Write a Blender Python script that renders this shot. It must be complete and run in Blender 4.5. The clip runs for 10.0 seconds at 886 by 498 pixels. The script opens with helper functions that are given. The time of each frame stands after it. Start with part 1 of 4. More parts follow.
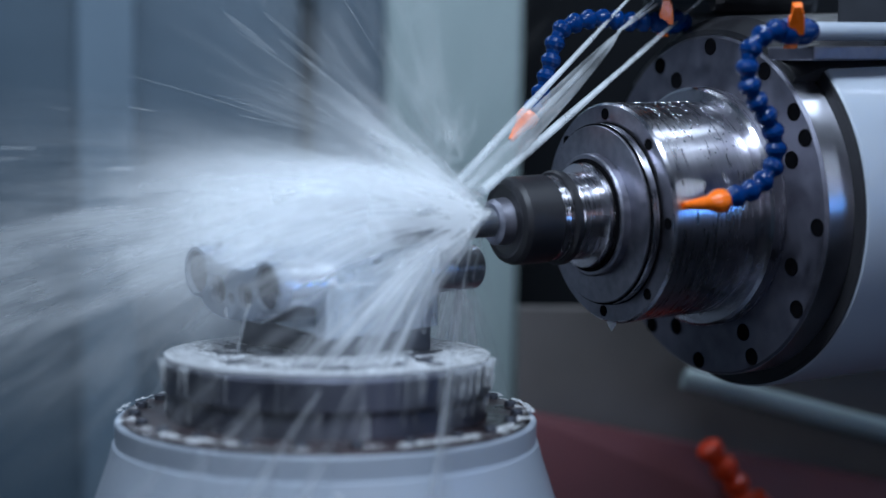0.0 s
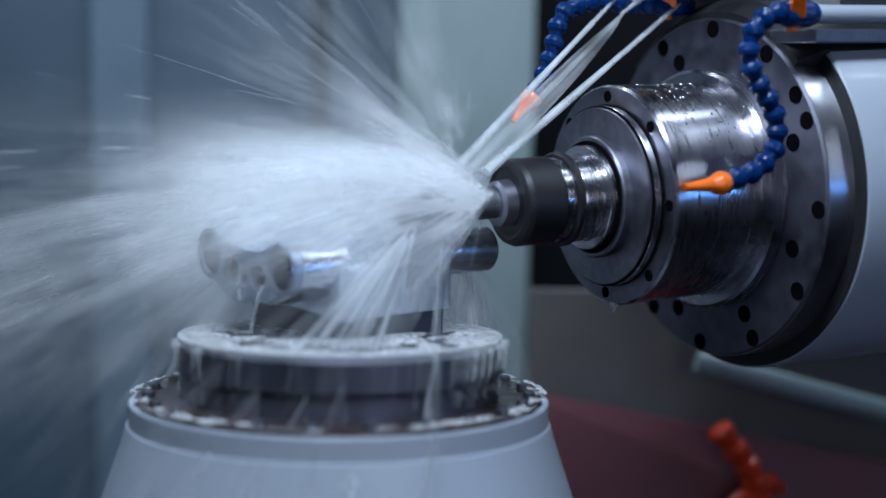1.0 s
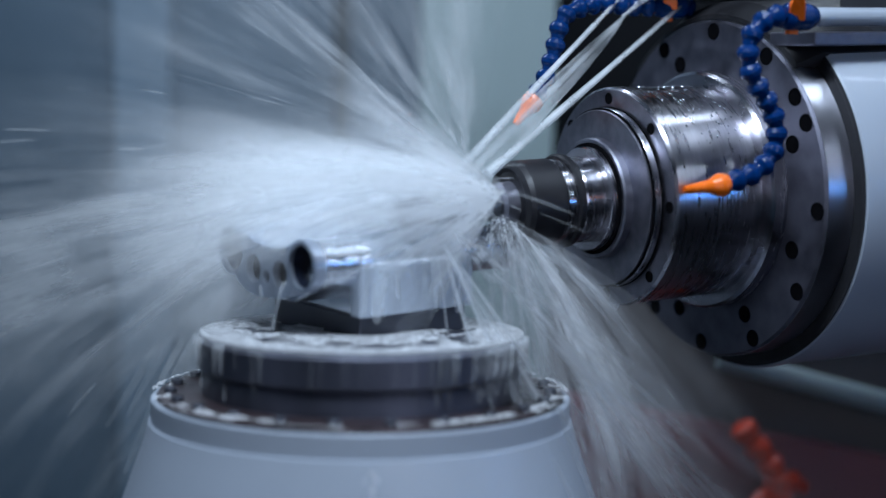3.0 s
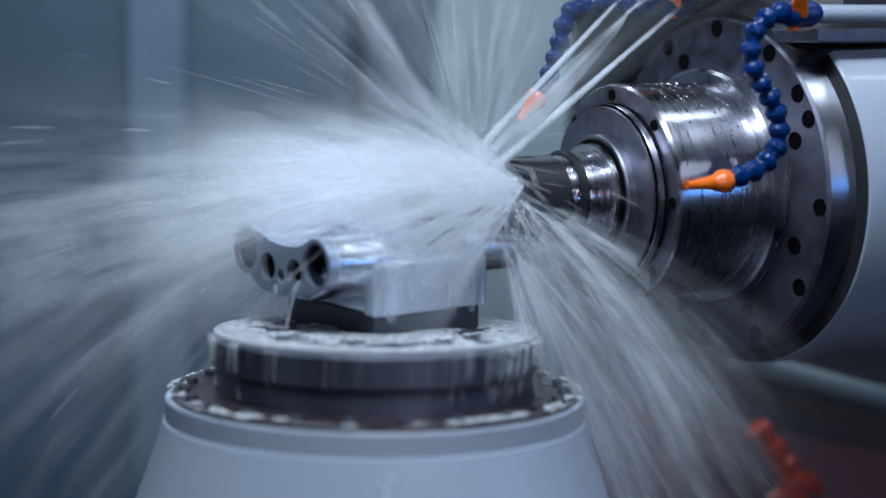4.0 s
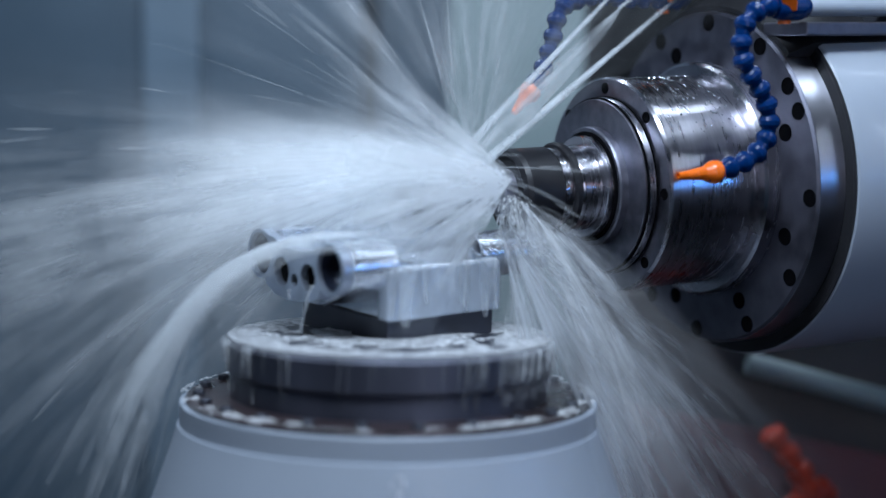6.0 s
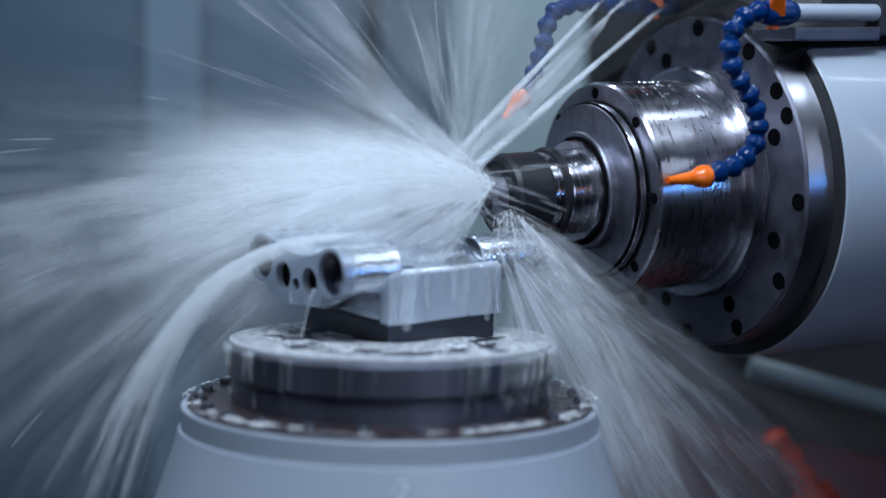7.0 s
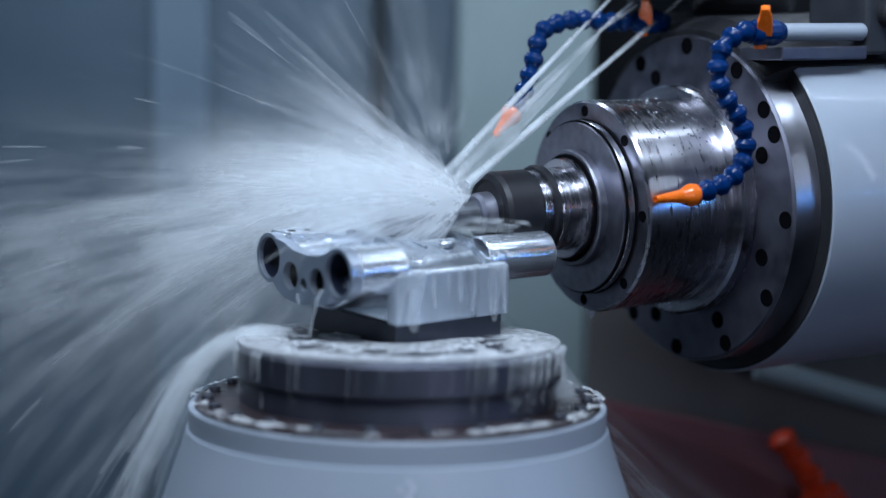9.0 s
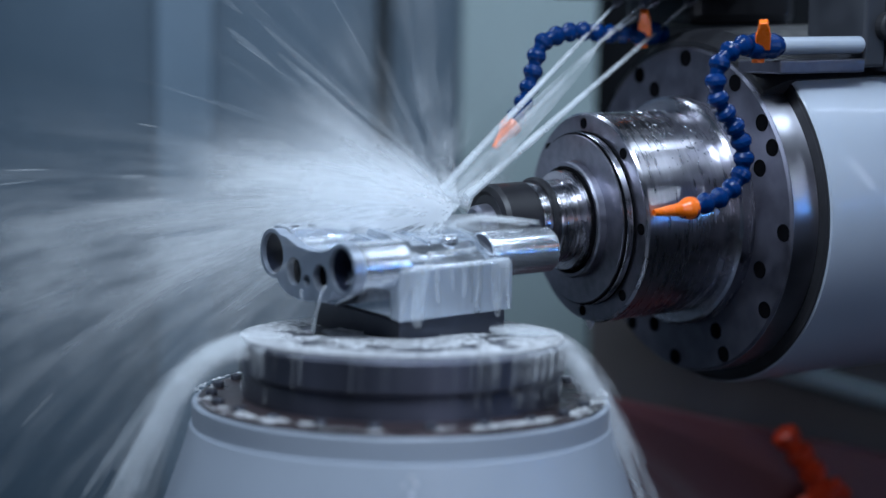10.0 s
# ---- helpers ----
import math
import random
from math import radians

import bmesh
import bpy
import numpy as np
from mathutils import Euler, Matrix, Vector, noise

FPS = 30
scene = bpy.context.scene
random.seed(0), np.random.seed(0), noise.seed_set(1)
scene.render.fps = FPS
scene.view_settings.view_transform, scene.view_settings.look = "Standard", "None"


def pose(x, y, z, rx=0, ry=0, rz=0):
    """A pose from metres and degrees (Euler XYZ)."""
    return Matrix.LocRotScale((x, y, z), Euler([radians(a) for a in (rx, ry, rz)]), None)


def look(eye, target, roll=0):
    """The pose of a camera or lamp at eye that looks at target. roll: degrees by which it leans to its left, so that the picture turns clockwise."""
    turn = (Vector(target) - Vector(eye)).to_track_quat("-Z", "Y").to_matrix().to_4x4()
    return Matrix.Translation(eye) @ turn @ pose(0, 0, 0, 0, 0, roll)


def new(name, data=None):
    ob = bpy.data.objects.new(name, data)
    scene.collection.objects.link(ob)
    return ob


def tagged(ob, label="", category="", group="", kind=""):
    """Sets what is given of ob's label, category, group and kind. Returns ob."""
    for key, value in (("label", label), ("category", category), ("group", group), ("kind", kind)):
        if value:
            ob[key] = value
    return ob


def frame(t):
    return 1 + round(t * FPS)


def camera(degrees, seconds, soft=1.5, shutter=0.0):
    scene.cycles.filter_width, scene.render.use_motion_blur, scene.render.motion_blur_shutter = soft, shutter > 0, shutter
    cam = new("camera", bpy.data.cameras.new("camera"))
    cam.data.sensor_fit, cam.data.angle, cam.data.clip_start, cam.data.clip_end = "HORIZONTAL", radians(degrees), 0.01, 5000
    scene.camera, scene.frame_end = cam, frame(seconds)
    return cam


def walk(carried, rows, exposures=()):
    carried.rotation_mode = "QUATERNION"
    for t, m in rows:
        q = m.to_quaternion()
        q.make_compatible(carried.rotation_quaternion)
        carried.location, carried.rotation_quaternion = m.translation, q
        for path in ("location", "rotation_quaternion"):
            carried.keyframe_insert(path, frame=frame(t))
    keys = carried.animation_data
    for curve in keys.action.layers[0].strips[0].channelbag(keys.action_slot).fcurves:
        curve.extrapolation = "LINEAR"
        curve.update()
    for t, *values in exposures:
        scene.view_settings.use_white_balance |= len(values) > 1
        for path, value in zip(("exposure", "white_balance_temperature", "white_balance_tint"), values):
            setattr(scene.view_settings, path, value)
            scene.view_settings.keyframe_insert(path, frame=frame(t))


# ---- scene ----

cam = camera(36.0, 10.0)
cam.data.dof.use_dof = True
cam.data.dof.focus_distance = 1.11
cam.data.dof.aperture_fstop = 1.8
EYE = (0.0, -1.02, 1.213)
# seconds, yaw, pitch, roll of a tripod head that pans after the spindle
PAN = [(0, -5.053, -7.226, 1.063), (0.5, -5.245, -7.548, 1.117), (1, -4.528, -7.987, 1.152), (1.5, -4.256, -8.16, 1.137),
       (2, -3.992, -8.146, 1.094), (2.5, -3.866, -8.118, 1.077), (4, -3.019, -8.19, 1.095), (4.5, -2.869, -8.114, 1.101),
       (5, -2.637, -8.079, 1.084), (5.5, -2.495, -8.061, 1.093), (7, -2.371, -7.837, 1.007), (7.5, -2.352, -7.771, 0.984),
       (8, -2.262, -7.635, 0.984), (8.5, -2.057, -7.745, 1.027), (9, -2.061, -7.821, 0.981), (9.5, -2.055, -7.835, 0.932),
       (10, -1.92, -8.0, 1.0)]
walk(cam, [(t, pose(*EYE, 90 + p, 0, y) @ pose(0, 0, 0, 0, 0, r)) for t, y, p, r in PAN])

# ---- light ----
scene.view_settings.exposure = 0.46
scene.cycles.transparent_max_bounces = 64
world = bpy.data.worlds.new("world")
scene.world = world
world.use_nodes = True
world.node_tree.nodes["Background"].inputs[0].default_value = (0.30, 0.42, 0.70, 1)
world.node_tree.nodes["Background"].inputs[1].default_value = 0.12


def area_lamp(name, at, target, wide, high, watts, colour):
    data = bpy.data.lights.new(name, "AREA")
    data.shape, data.size, data.size_y, data.energy, data.color = "RECTANGLE", wide, high, watts, colour
    ob = new(name, data)
    ob.matrix_world = look(at, target)
    return ob


# unseen roof work lights; corner, side and east strips placed to streak the steel
COOL = (0.675, 0.82, 1.0)
area_lamp("roof_light_lamp", (0.00, -0.45, 1.98), (0.0, 0.1, 1.0), 0.9, 0.10, 12.5, COOL)
area_lamp("back_light_lamp", (-0.45, 0.60, 2.02), (-0.15, 0.1, 1.0), 0.8, 0.10, 4.0, COOL)
for name, at, wide, high, watts in (("corner_light_lamp", (0.84, 0.76, 2.05), 0.80, 0.16, 4.6), ("side_light_lamp", (0.98, 0.34, 2.05), 0.80, 0.05, 1.9), ("east_light_lamp", (1.16, 0.02, 2.05), 0.60, 0.045, 1.8)):
    area_lamp(name, at, (at[0], at[1], 1.0), wide, high, watts, COOL).matrix_world = pose(*at, 0, 0, 24)
# added strip by the east wall, only for another streak on the spindle
area_lamp("east_streak_lamp", (1.44, -0.44, 1.52), (0.25, 0.1, 1.1), 0.03, 0.45, 0.7, COOL)
# added blue strip, out of view, that makes the blue streak on the rim
area_lamp("blue_streak_lamp", (1.44, -0.50, 1.20), (0.25, 0.1, 1.1), 0.5, 0.025, 0.9, (0.12, 0.38, 1.0))
# added soft fill from the front; the south wall has no window
area_lamp("front_fill_lamp", (0.50, -1.66, 1.30), (0.05, 0.1, 1.0), 0.9, 0.6, 3.7, (0.70, 0.78, 1.0))

# ---- materials ----


def material(name, colour, rough=0.5, metal=0.0, grain=40.0, vary=0.25, bump=0.0, stretch=(1, 1, 1), coat=0.0, spec=0.5, turned_about_x=0.0):
    m = bpy.data.materials.new(name)
    m.use_nodes = True
    nt = m.node_tree
    b = nt.nodes["Principled BSDF"]
    tc = nt.nodes.new("ShaderNodeTexCoord")
    mp = nt.nodes.new("ShaderNodeMapping")
    mp.inputs["Scale"].default_value = stretch
    nt.links.new(tc.outputs["Object"], mp.inputs["Vector"])
    fine = nt.nodes.new("ShaderNodeTexNoise")
    fine.inputs["Scale"].default_value, fine.inputs["Detail"].default_value = grain, 6
    big = nt.nodes.new("ShaderNodeTexNoise")
    big.inputs["Scale"].default_value, big.inputs["Detail"].default_value = grain / 7, 3
    nt.links.new(mp.outputs[0], fine.inputs["Vector"])
    nt.links.new(tc.outputs["Object"], big.inputs["Vector"])
    mix = nt.nodes.new("ShaderNodeMath")
    mix.operation = "ADD"
    nt.links.new(fine.outputs[0], mix.inputs[0])
    nt.links.new(big.outputs[0], mix.inputs[1])
    ramp = nt.nodes.new("ShaderNodeMapRange")
    ramp.inputs[1].default_value, ramp.inputs[2].default_value = 0.7, 1.3
    ramp.inputs[3].default_value, ramp.inputs[4].default_value = 1 - vary, 1 + vary * 0.6
    nt.links.new(mix.outputs[0], ramp.inputs[0])
    mul = nt.nodes.new("ShaderNodeVectorMath")
    mul.operation = "SCALE"
    mul.inputs[0].default_value = colour
    nt.links.new(ramp.outputs[0], mul.inputs["Scale"])
    nt.links.new(mul.outputs[0], b.inputs["Base Color"])
    rr = nt.nodes.new("ShaderNodeMapRange")
    rr.inputs[1].default_value, rr.inputs[2].default_value = 0.6, 1.4
    rr.inputs[3].default_value, rr.inputs[4].default_value = max(0.03, rough * 0.7), min(1, rough * 1.35)
    nt.links.new(mix.outputs[0], rr.inputs[0])
    nt.links.new(rr.outputs[0], b.inputs["Roughness"])
    b.inputs["Metallic"].default_value = metal
    b.inputs["Coat Weight"].default_value = coat
    b.inputs["Specular IOR Level"].default_value = spec
    if turned_about_x:
        tg = nt.nodes.new("ShaderNodeTangent")
        tg.direction_type, tg.axis = "RADIAL", "X"
        nt.links.new(tg.outputs[0], b.inputs["Tangent"])
        b.inputs["Anisotropic"].default_value, b.inputs["Anisotropic Rotation"].default_value = turned_about_x, 0.25
    if bump:
        bp = nt.nodes.new("ShaderNodeBump")
        bp.inputs["Strength"].default_value, bp.inputs["Distance"].default_value = bump, 0.002
        nt.links.new(fine.outputs[0], bp.inputs["Height"])
        nt.links.new(bp.outputs[0], b.inputs["Normal"])
    return m


def water_material(name, density, colour=(0.93, 0.96, 0.98), grain=60.0, rough=0.25):
    """Milky coolant: partly clear, partly white froth."""
    m = bpy.data.materials.new(name)
    m.use_nodes = True
    nt = m.node_tree
    b = nt.nodes["Principled BSDF"]
    b.inputs["Base Color"].default_value = (*colour, 1)
    b.inputs["Roughness"].default_value = rough
    b.inputs["Subsurface Weight"].default_value = 0.0
    tl = nt.nodes.new("ShaderNodeBsdfTranslucent")
    tl.inputs["Color"].default_value = (*colour, 1)
    body = nt.nodes.new("ShaderNodeMixShader")
    body.inputs[0].default_value = 0.45
    nt.links.new(b.outputs[0], body.inputs[1])
    nt.links.new(tl.outputs[0], body.inputs[2])
    clear = nt.nodes.new("ShaderNodeBsdfTransparent")
    mix = nt.nodes.new("ShaderNodeMixShader")
    tc = nt.nodes.new("ShaderNodeTexCoord")
    n = nt.nodes.new("ShaderNodeTexNoise")
    n.inputs["Scale"].default_value, n.inputs["Detail"].default_value = grain, 4
    nt.links.new(tc.outputs["Object"], n.inputs["Vector"])
    r = nt.nodes.new("ShaderNodeMapRange")
    r.inputs[1].default_value, r.inputs[2].default_value = 0.35, 0.65
    r.inputs[3].default_value, r.inputs[4].default_value = density * 0.45, min(1.0, density * 1.4)
    nt.links.new(n.outputs[0], r.inputs[0])
    nt.links.new(r.outputs[0], mix.inputs[0])
    nt.links.new(clear.outputs[0], mix.inputs[1])
    nt.links.new(body.outputs[0], mix.inputs[2])
    out = nt.nodes["Material Output"]
    nt.links.new(mix.outputs[0], out.inputs["Surface"])
    return m


STEEL = material("ground_steel", (0.53, 0.52, 0.57), 0.255, 1.0, 45, 0.26, 0.002, (7, 1, 1), turned_about_x=0.82)
RIM_STEEL = material("polished_rim_steel", (0.50, 0.50, 0.56), 0.30, 1.0, 30, 0.20, 0.004, (1, 1, 1), turned_about_x=0.85)
CARBIDE = material("grey_carbide", (0.16, 0.17, 0.19), 0.42, 0.8, 120, 0.25, 0.03)
STEEL_FACE = material("turned_steel_face", (0.26, 0.26, 0.31), 0.40, 1.0, 120, 0.30, 0.05)
FLANGE_STEEL = material("flange_steel", (0.17, 0.17, 0.21), 0.52, 1.0, 70, 0.35, 0.06)
PALLET_STEEL = material("wet_dull_steel", (0.075, 0.078, 0.105), 0.34, 0.6, 30, 0.45, 0.04, (0.2, 1, 1))
BROWN_STEEL = material("brown_flange_steel", (0.055, 0.038, 0.042), 0.30, 0.4, 60, 0.6, 0.06)
BLACK_OXIDE = material("black_oxide", (0.012, 0.012, 0.016), 0.42, 0.2, 80, 0.3, 0.04)
BORE = material("shaded_bore", (0.02, 0.026, 0.05), 0.35, 0.2, 60, 0.3)
# near-black with almost no specular: the shade of holes and grooves as a colour
BLACK = material("recess_shade_black", (0.002, 0.002, 0.003), 0.8, 0.0, 60, 0.3, spec=0.05)
ALU = material("wet_milled_aluminium", (0.66, 0.70, 0.76), 0.22, 0.8, 110, 0.3, 0.05, (1, 8, 8))
ALU_DULL = material("wet_cast_aluminium", (0.66, 0.71, 0.78), 0.19, 0.92, 40, 0.25, 0.05)
ALU_FRONT = material("wet_milled_face", (0.60, 0.66, 0.74), 0.30, 0.55, 14, 0.25, 0.03, (5, 1, 0.5))
ALU_PLATE = material("machined_end_plate", (0.46, 0.51, 0.60), 0.34, 0.75, 60, 0.18, 0.03)
FIXTURE = material("dark_fixture_steel", (0.07, 0.075, 0.095), 0.42, 0.6, 60, 0.3, 0.05)
WHITE_PAINT = material("white_machine_paint", (0.345, 0.385, 0.45), 0.36, 0.0, 9, 0.12, 0.01, coat=0.12)
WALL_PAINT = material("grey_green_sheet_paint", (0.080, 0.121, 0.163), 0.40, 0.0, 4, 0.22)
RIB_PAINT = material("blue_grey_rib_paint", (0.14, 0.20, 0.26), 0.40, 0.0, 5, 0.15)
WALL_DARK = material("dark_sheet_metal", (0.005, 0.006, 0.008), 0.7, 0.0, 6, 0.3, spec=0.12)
WALL_LIGHT = material("pale_sheet_metal", (0.28, 0.35, 0.36), 0.38, 0.0, 5, 0.12)
GUARD_PAINT = material("dark_guard_paint", (0.12, 0.108, 0.106), 0.5, 0.0, 8, 0.3)
RED_PAINT = material("red_glow_and_knob_paint", (0.12, 0.030, 0.038), 0.55, 0.0, 8, 0.3)
BLUE_PLASTIC = material("blue_plastic", (0.0006, 0.024, 0.115), 0.24, 0.0, 60, 0.2, spec=0.25)
RED_PLASTIC = material("red_orange_plastic", (0.66, 0.042, 0.006), 0.32, 0.0, 60, 0.15, coat=0.2)
ORANGE_PLASTIC = material("orange_plastic", (0.95, 0.17, 0.01), 0.28, 0.0, 60, 0.12, coat=0.2)
RUBBER = material("dull_black_rubber", (0.010, 0.010, 0.013), 0.6, 0.0, 60, 0.3)
GREY_CAST = material("grey_cast_block", (0.030, 0.033, 0.042), 0.62, 0.1, 40, 0.3, 0.05)
JET = water_material("coolant_jet", 0.30, grain=25)
JET_SHEET = water_material("coolant_jet_sheet", 0.16, grain=30)
MIST = water_material("coolant_mist", 0.10, grain=14)
RISING = water_material("coolant_rising_streak", 0.038, grain=14)
SPRAY_FINE = water_material("coolant_mist_threads", 0.13, grain=30)
MIST_STREAM = water_material("coolant_overflow", 0.075, grain=60)
FROTH = water_material("coolant_froth", 1.0, (0.96, 0.975, 1.0), grain=170, rough=0.45)
SIDE_RUN = water_material("coolant_side_run", 0.15, grain=25, rough=0.2)
FILM = water_material("coolant_film", 0.34, grain=30, rough=0.15)


def mist_material(name, climb, band, strength, sag, reach, streaks, low=0.38, fade=0.13, colour=(0.94, 0.96, 0.98)):
    """Thrown coolant mist: streaks that run outwards from the object's origin, denser near it and in one band of climb."""
    m = bpy.data.materials.new(name)
    m.use_nodes = True
    nt = m.node_tree

    def node(kind, **values):
        n = nt.nodes.new(kind)
        for k, v in values.items():
            n.inputs[int(k[1:])].default_value = v
        return n

    def calc(op, a, b=None):
        n = nt.nodes.new("ShaderNodeMath")
        n.operation = op
        for k, v in enumerate((a, b)):
            if v is None:
                continue
            if isinstance(v, (int, float)):
                n.inputs[k].default_value = v
            else:
                nt.links.new(v, n.inputs[k])
        return n.outputs[0]

    def ranged(v, a, b, c, d, smooth=True):
        n = nt.nodes.new("ShaderNodeMapRange")
        n.interpolation_type = "SMOOTHSTEP" if smooth else "LINEAR"
        for k, x in enumerate((a, b, c, d)):
            n.inputs[k + 1].default_value = x
        nt.links.new(v, n.inputs[0])
        return n.outputs[0]

    tc = nt.nodes.new("ShaderNodeTexCoord")
    size = nt.nodes.new("ShaderNodeVectorMath")
    size.operation = "LENGTH"
    nt.links.new(tc.outputs["Object"], size.inputs[0])
    r = size.outputs["Value"]
    lift = nt.nodes.new("ShaderNodeCombineXYZ")
    nt.links.new(calc("MULTIPLY", calc("MULTIPLY", r, r), sag), lift.inputs[2])
    add = nt.nodes.new("ShaderNodeVectorMath")
    nt.links.new(tc.outputs["Object"], add.inputs[0])
    nt.links.new(lift.outputs[0], add.inputs[1])
    way = nt.nodes.new("ShaderNodeVectorMath")
    way.operation = "NORMALIZE"
    nt.links.new(add.outputs[0], way.inputs[0])
    stretch = nt.nodes.new("ShaderNodeVectorMath")
    stretch.operation = "MULTIPLY_ADD"
    stretch.inputs[1].default_value = (streaks, streaks, streaks)
    nt.links.new(way.outputs[0], stretch.inputs[0])
    drift = nt.nodes.new("ShaderNodeVectorMath")
    drift.operation = "SCALE"
    drift.inputs["Scale"].default_value = 3.0
    nt.links.new(tc.outputs["Object"], drift.inputs[0])
    nt.links.new(drift.outputs[0], stretch.inputs[2])
    n1 = nt.nodes.new("ShaderNodeTexNoise")
    n1.inputs["Scale"].default_value, n1.inputs["Detail"].default_value, n1.inputs["Roughness"].default_value = 1.0, 5.0, 0.62
    nt.links.new(stretch.outputs[0], n1.inputs["Vector"])
    n2 = nt.nodes.new("ShaderNodeTexNoise")
    n2.inputs["Scale"].default_value, n2.inputs["Detail"].default_value = 11.0, 3.0
    nt.links.new(tc.outputs["Object"], n2.inputs["Vector"])
    sep = nt.nodes.new("ShaderNodeSeparateXYZ")
    nt.links.new(way.outputs[0], sep.inputs[0])
    off = calc("DIVIDE", calc("SUBTRACT", sep.outputs[2], climb), band)
    belt = calc("POWER", 2.718, calc("MULTIPLY", calc("MULTIPLY", off, off), -1.0))
    near = calc("DIVIDE", 1.0, calc("ADD", 1.0, calc("POWER", calc("DIVIDE", r, fade), 1.5)))
    end = ranged(r, reach * 0.55, reach, 1.0, 0.0)
    alpha = calc("MULTIPLY", ranged(n1.outputs[0], low, low + 0.32, 0.05, 1.0), ranged(n2.outputs[0], 0.3, 0.7, 0.45, 1.0))
    alpha = calc("MULTIPLY", calc("MULTIPLY", alpha, belt), calc("MULTIPLY", near, end))
    alpha = calc("MINIMUM", calc("MULTIPLY", alpha, strength), 0.9)
    b = nt.nodes["Principled BSDF"]
    b.inputs["Base Color"].default_value = (*colour, 1)
    b.inputs["Roughness"].default_value = 0.9
    b.inputs["Specular IOR Level"].default_value = 0.0
    tl = nt.nodes.new("ShaderNodeBsdfTranslucent")
    tl.inputs["Color"].default_value = (*colour, 1)
    body = nt.nodes.new("ShaderNodeMixShader")
    body.inputs[0].default_value = 0.5
    nt.links.new(b.outputs[0], body.inputs[1])
    nt.links.new(tl.outputs[0], body.inputs[2])
    clear = nt.nodes.new("ShaderNodeBsdfTransparent")
    mix = nt.nodes.new("ShaderNodeMixShader")
    nt.links.new(alpha, mix.inputs[0])
    nt.links.new(clear.outputs[0], mix.inputs[1])
    nt.links.new(body.outputs[0], mix.inputs[2])
    nt.links.new(mix.outputs[0], nt.nodes["Material Output"].inputs["Surface"])
    return m


MIST_SIDE = mist_material("coolant_mist_side", -0.15, 0.21, 3.1, 0.25, 0.90, 11, 0.40, fade=0.16)
MIST_UP = mist_material("coolant_mist_rising", 0.46, 0.24, 0.040, 0.15, 0.65, 6, 0.42)
MIST_DOWN = mist_material("coolant_mist_falling", -0.30, 0.26, 2.2, 0.8, 0.78, 11, 0.42)
MIST_CORE = mist_material("coolant_mist_core", -0.12, 0.22, 5.0, 0.4, 0.28, 6, 0.32, fade=0.085)
MIST_BURST = mist_material("coolant_mist_burst", 0.95, 0.42, 0.62, 0.2, 0.40, 5, 0.43)
MIST_FRONT = mist_material("coolant_mist_front", -0.05, 0.70, 3.0, 0.3, 0.17, 6, 0.32, fade=0.06)
STREAM_FRONT = mist_material("coolant_stream_front", -0.60, 0.16, 3.6, 0.55, 0.46, 9, 0.42, fade=0.15)
STREAM_BACK = mist_material("coolant_stream_back", -0.66, 0.30, 2.8, 1.2, 0.34, 5.5, 0.45)
BEAD = material("clear_bead", (0.70, 0.74, 0.80), 0.10, 0.8, 60, 0.1)

# ---- mesh helpers ----


def lathe(bm, profile, seg=64, closed=True):
    """Turns (x, r) pairs about the x axis."""
    rings = []
    for x, r in profile:
        if r <= 1e-6:
            rings.append([bm.verts.new((x, 0, 0))])
        else:
            rings.append([bm.verts.new((x, r * math.cos(a), r * math.sin(a))) for a in (2 * math.pi * k / seg for k in range(seg))])
    for a, b in zip(rings, rings[1:]):
        for k in range(seg):
            j = (k + 1) % seg
            if len(a) == 1 and len(b) == 1:
                continue
            if len(a) == 1:
                bm.faces.new((a[0], b[j], b[k]))
            elif len(b) == 1:
                bm.faces.new((a[k], a[j], b[0]))
            else:
                bm.faces.new((a[k], a[j], b[j], b[k]))
    return bm


def box(bm, a, b, bevel=0.0):
    v = [bm.verts.new((x, y, z)) for x in (a[0], b[0]) for y in (a[1], b[1]) for z in (a[2], b[2])]
    fs = [bm.faces.new([v[i] for i in q]) for q in ((0, 1, 3, 2), (4, 6, 7, 5), (0, 4, 5, 1), (2, 3, 7, 6), (0, 2, 6, 4), (1, 5, 7, 3))]
    if bevel:
        edges = list({e for f in fs for e in f.edges})
        bmesh.ops.bevel(bm, geom=edges, offset=bevel, segments=2, affect="EDGES", profile=0.5)
    return bm


def prism(bm, outline, axis_a, axis_b, bevel=0.0):
    """Extrudes an outline of (y, z) pairs along x from axis_a to axis_b."""
    lo = [bm.verts.new((axis_a, y, z)) for y, z in outline]
    hi = [bm.verts.new((axis_b, y, z)) for y, z in outline]
    n = len(outline)
    fs = [bm.faces.new(lo[::-1]), bm.faces.new(hi)]
    for k in range(n):
        fs.append(bm.faces.new((lo[k], lo[(k + 1) % n], hi[(k + 1) % n], hi[k])))
    if bevel:
        edges = list({e for f in fs for e in f.edges})
        bmesh.ops.bevel(bm, geom=edges, offset=bevel, segments=2, affect="EDGES", profile=0.5)
    return bm


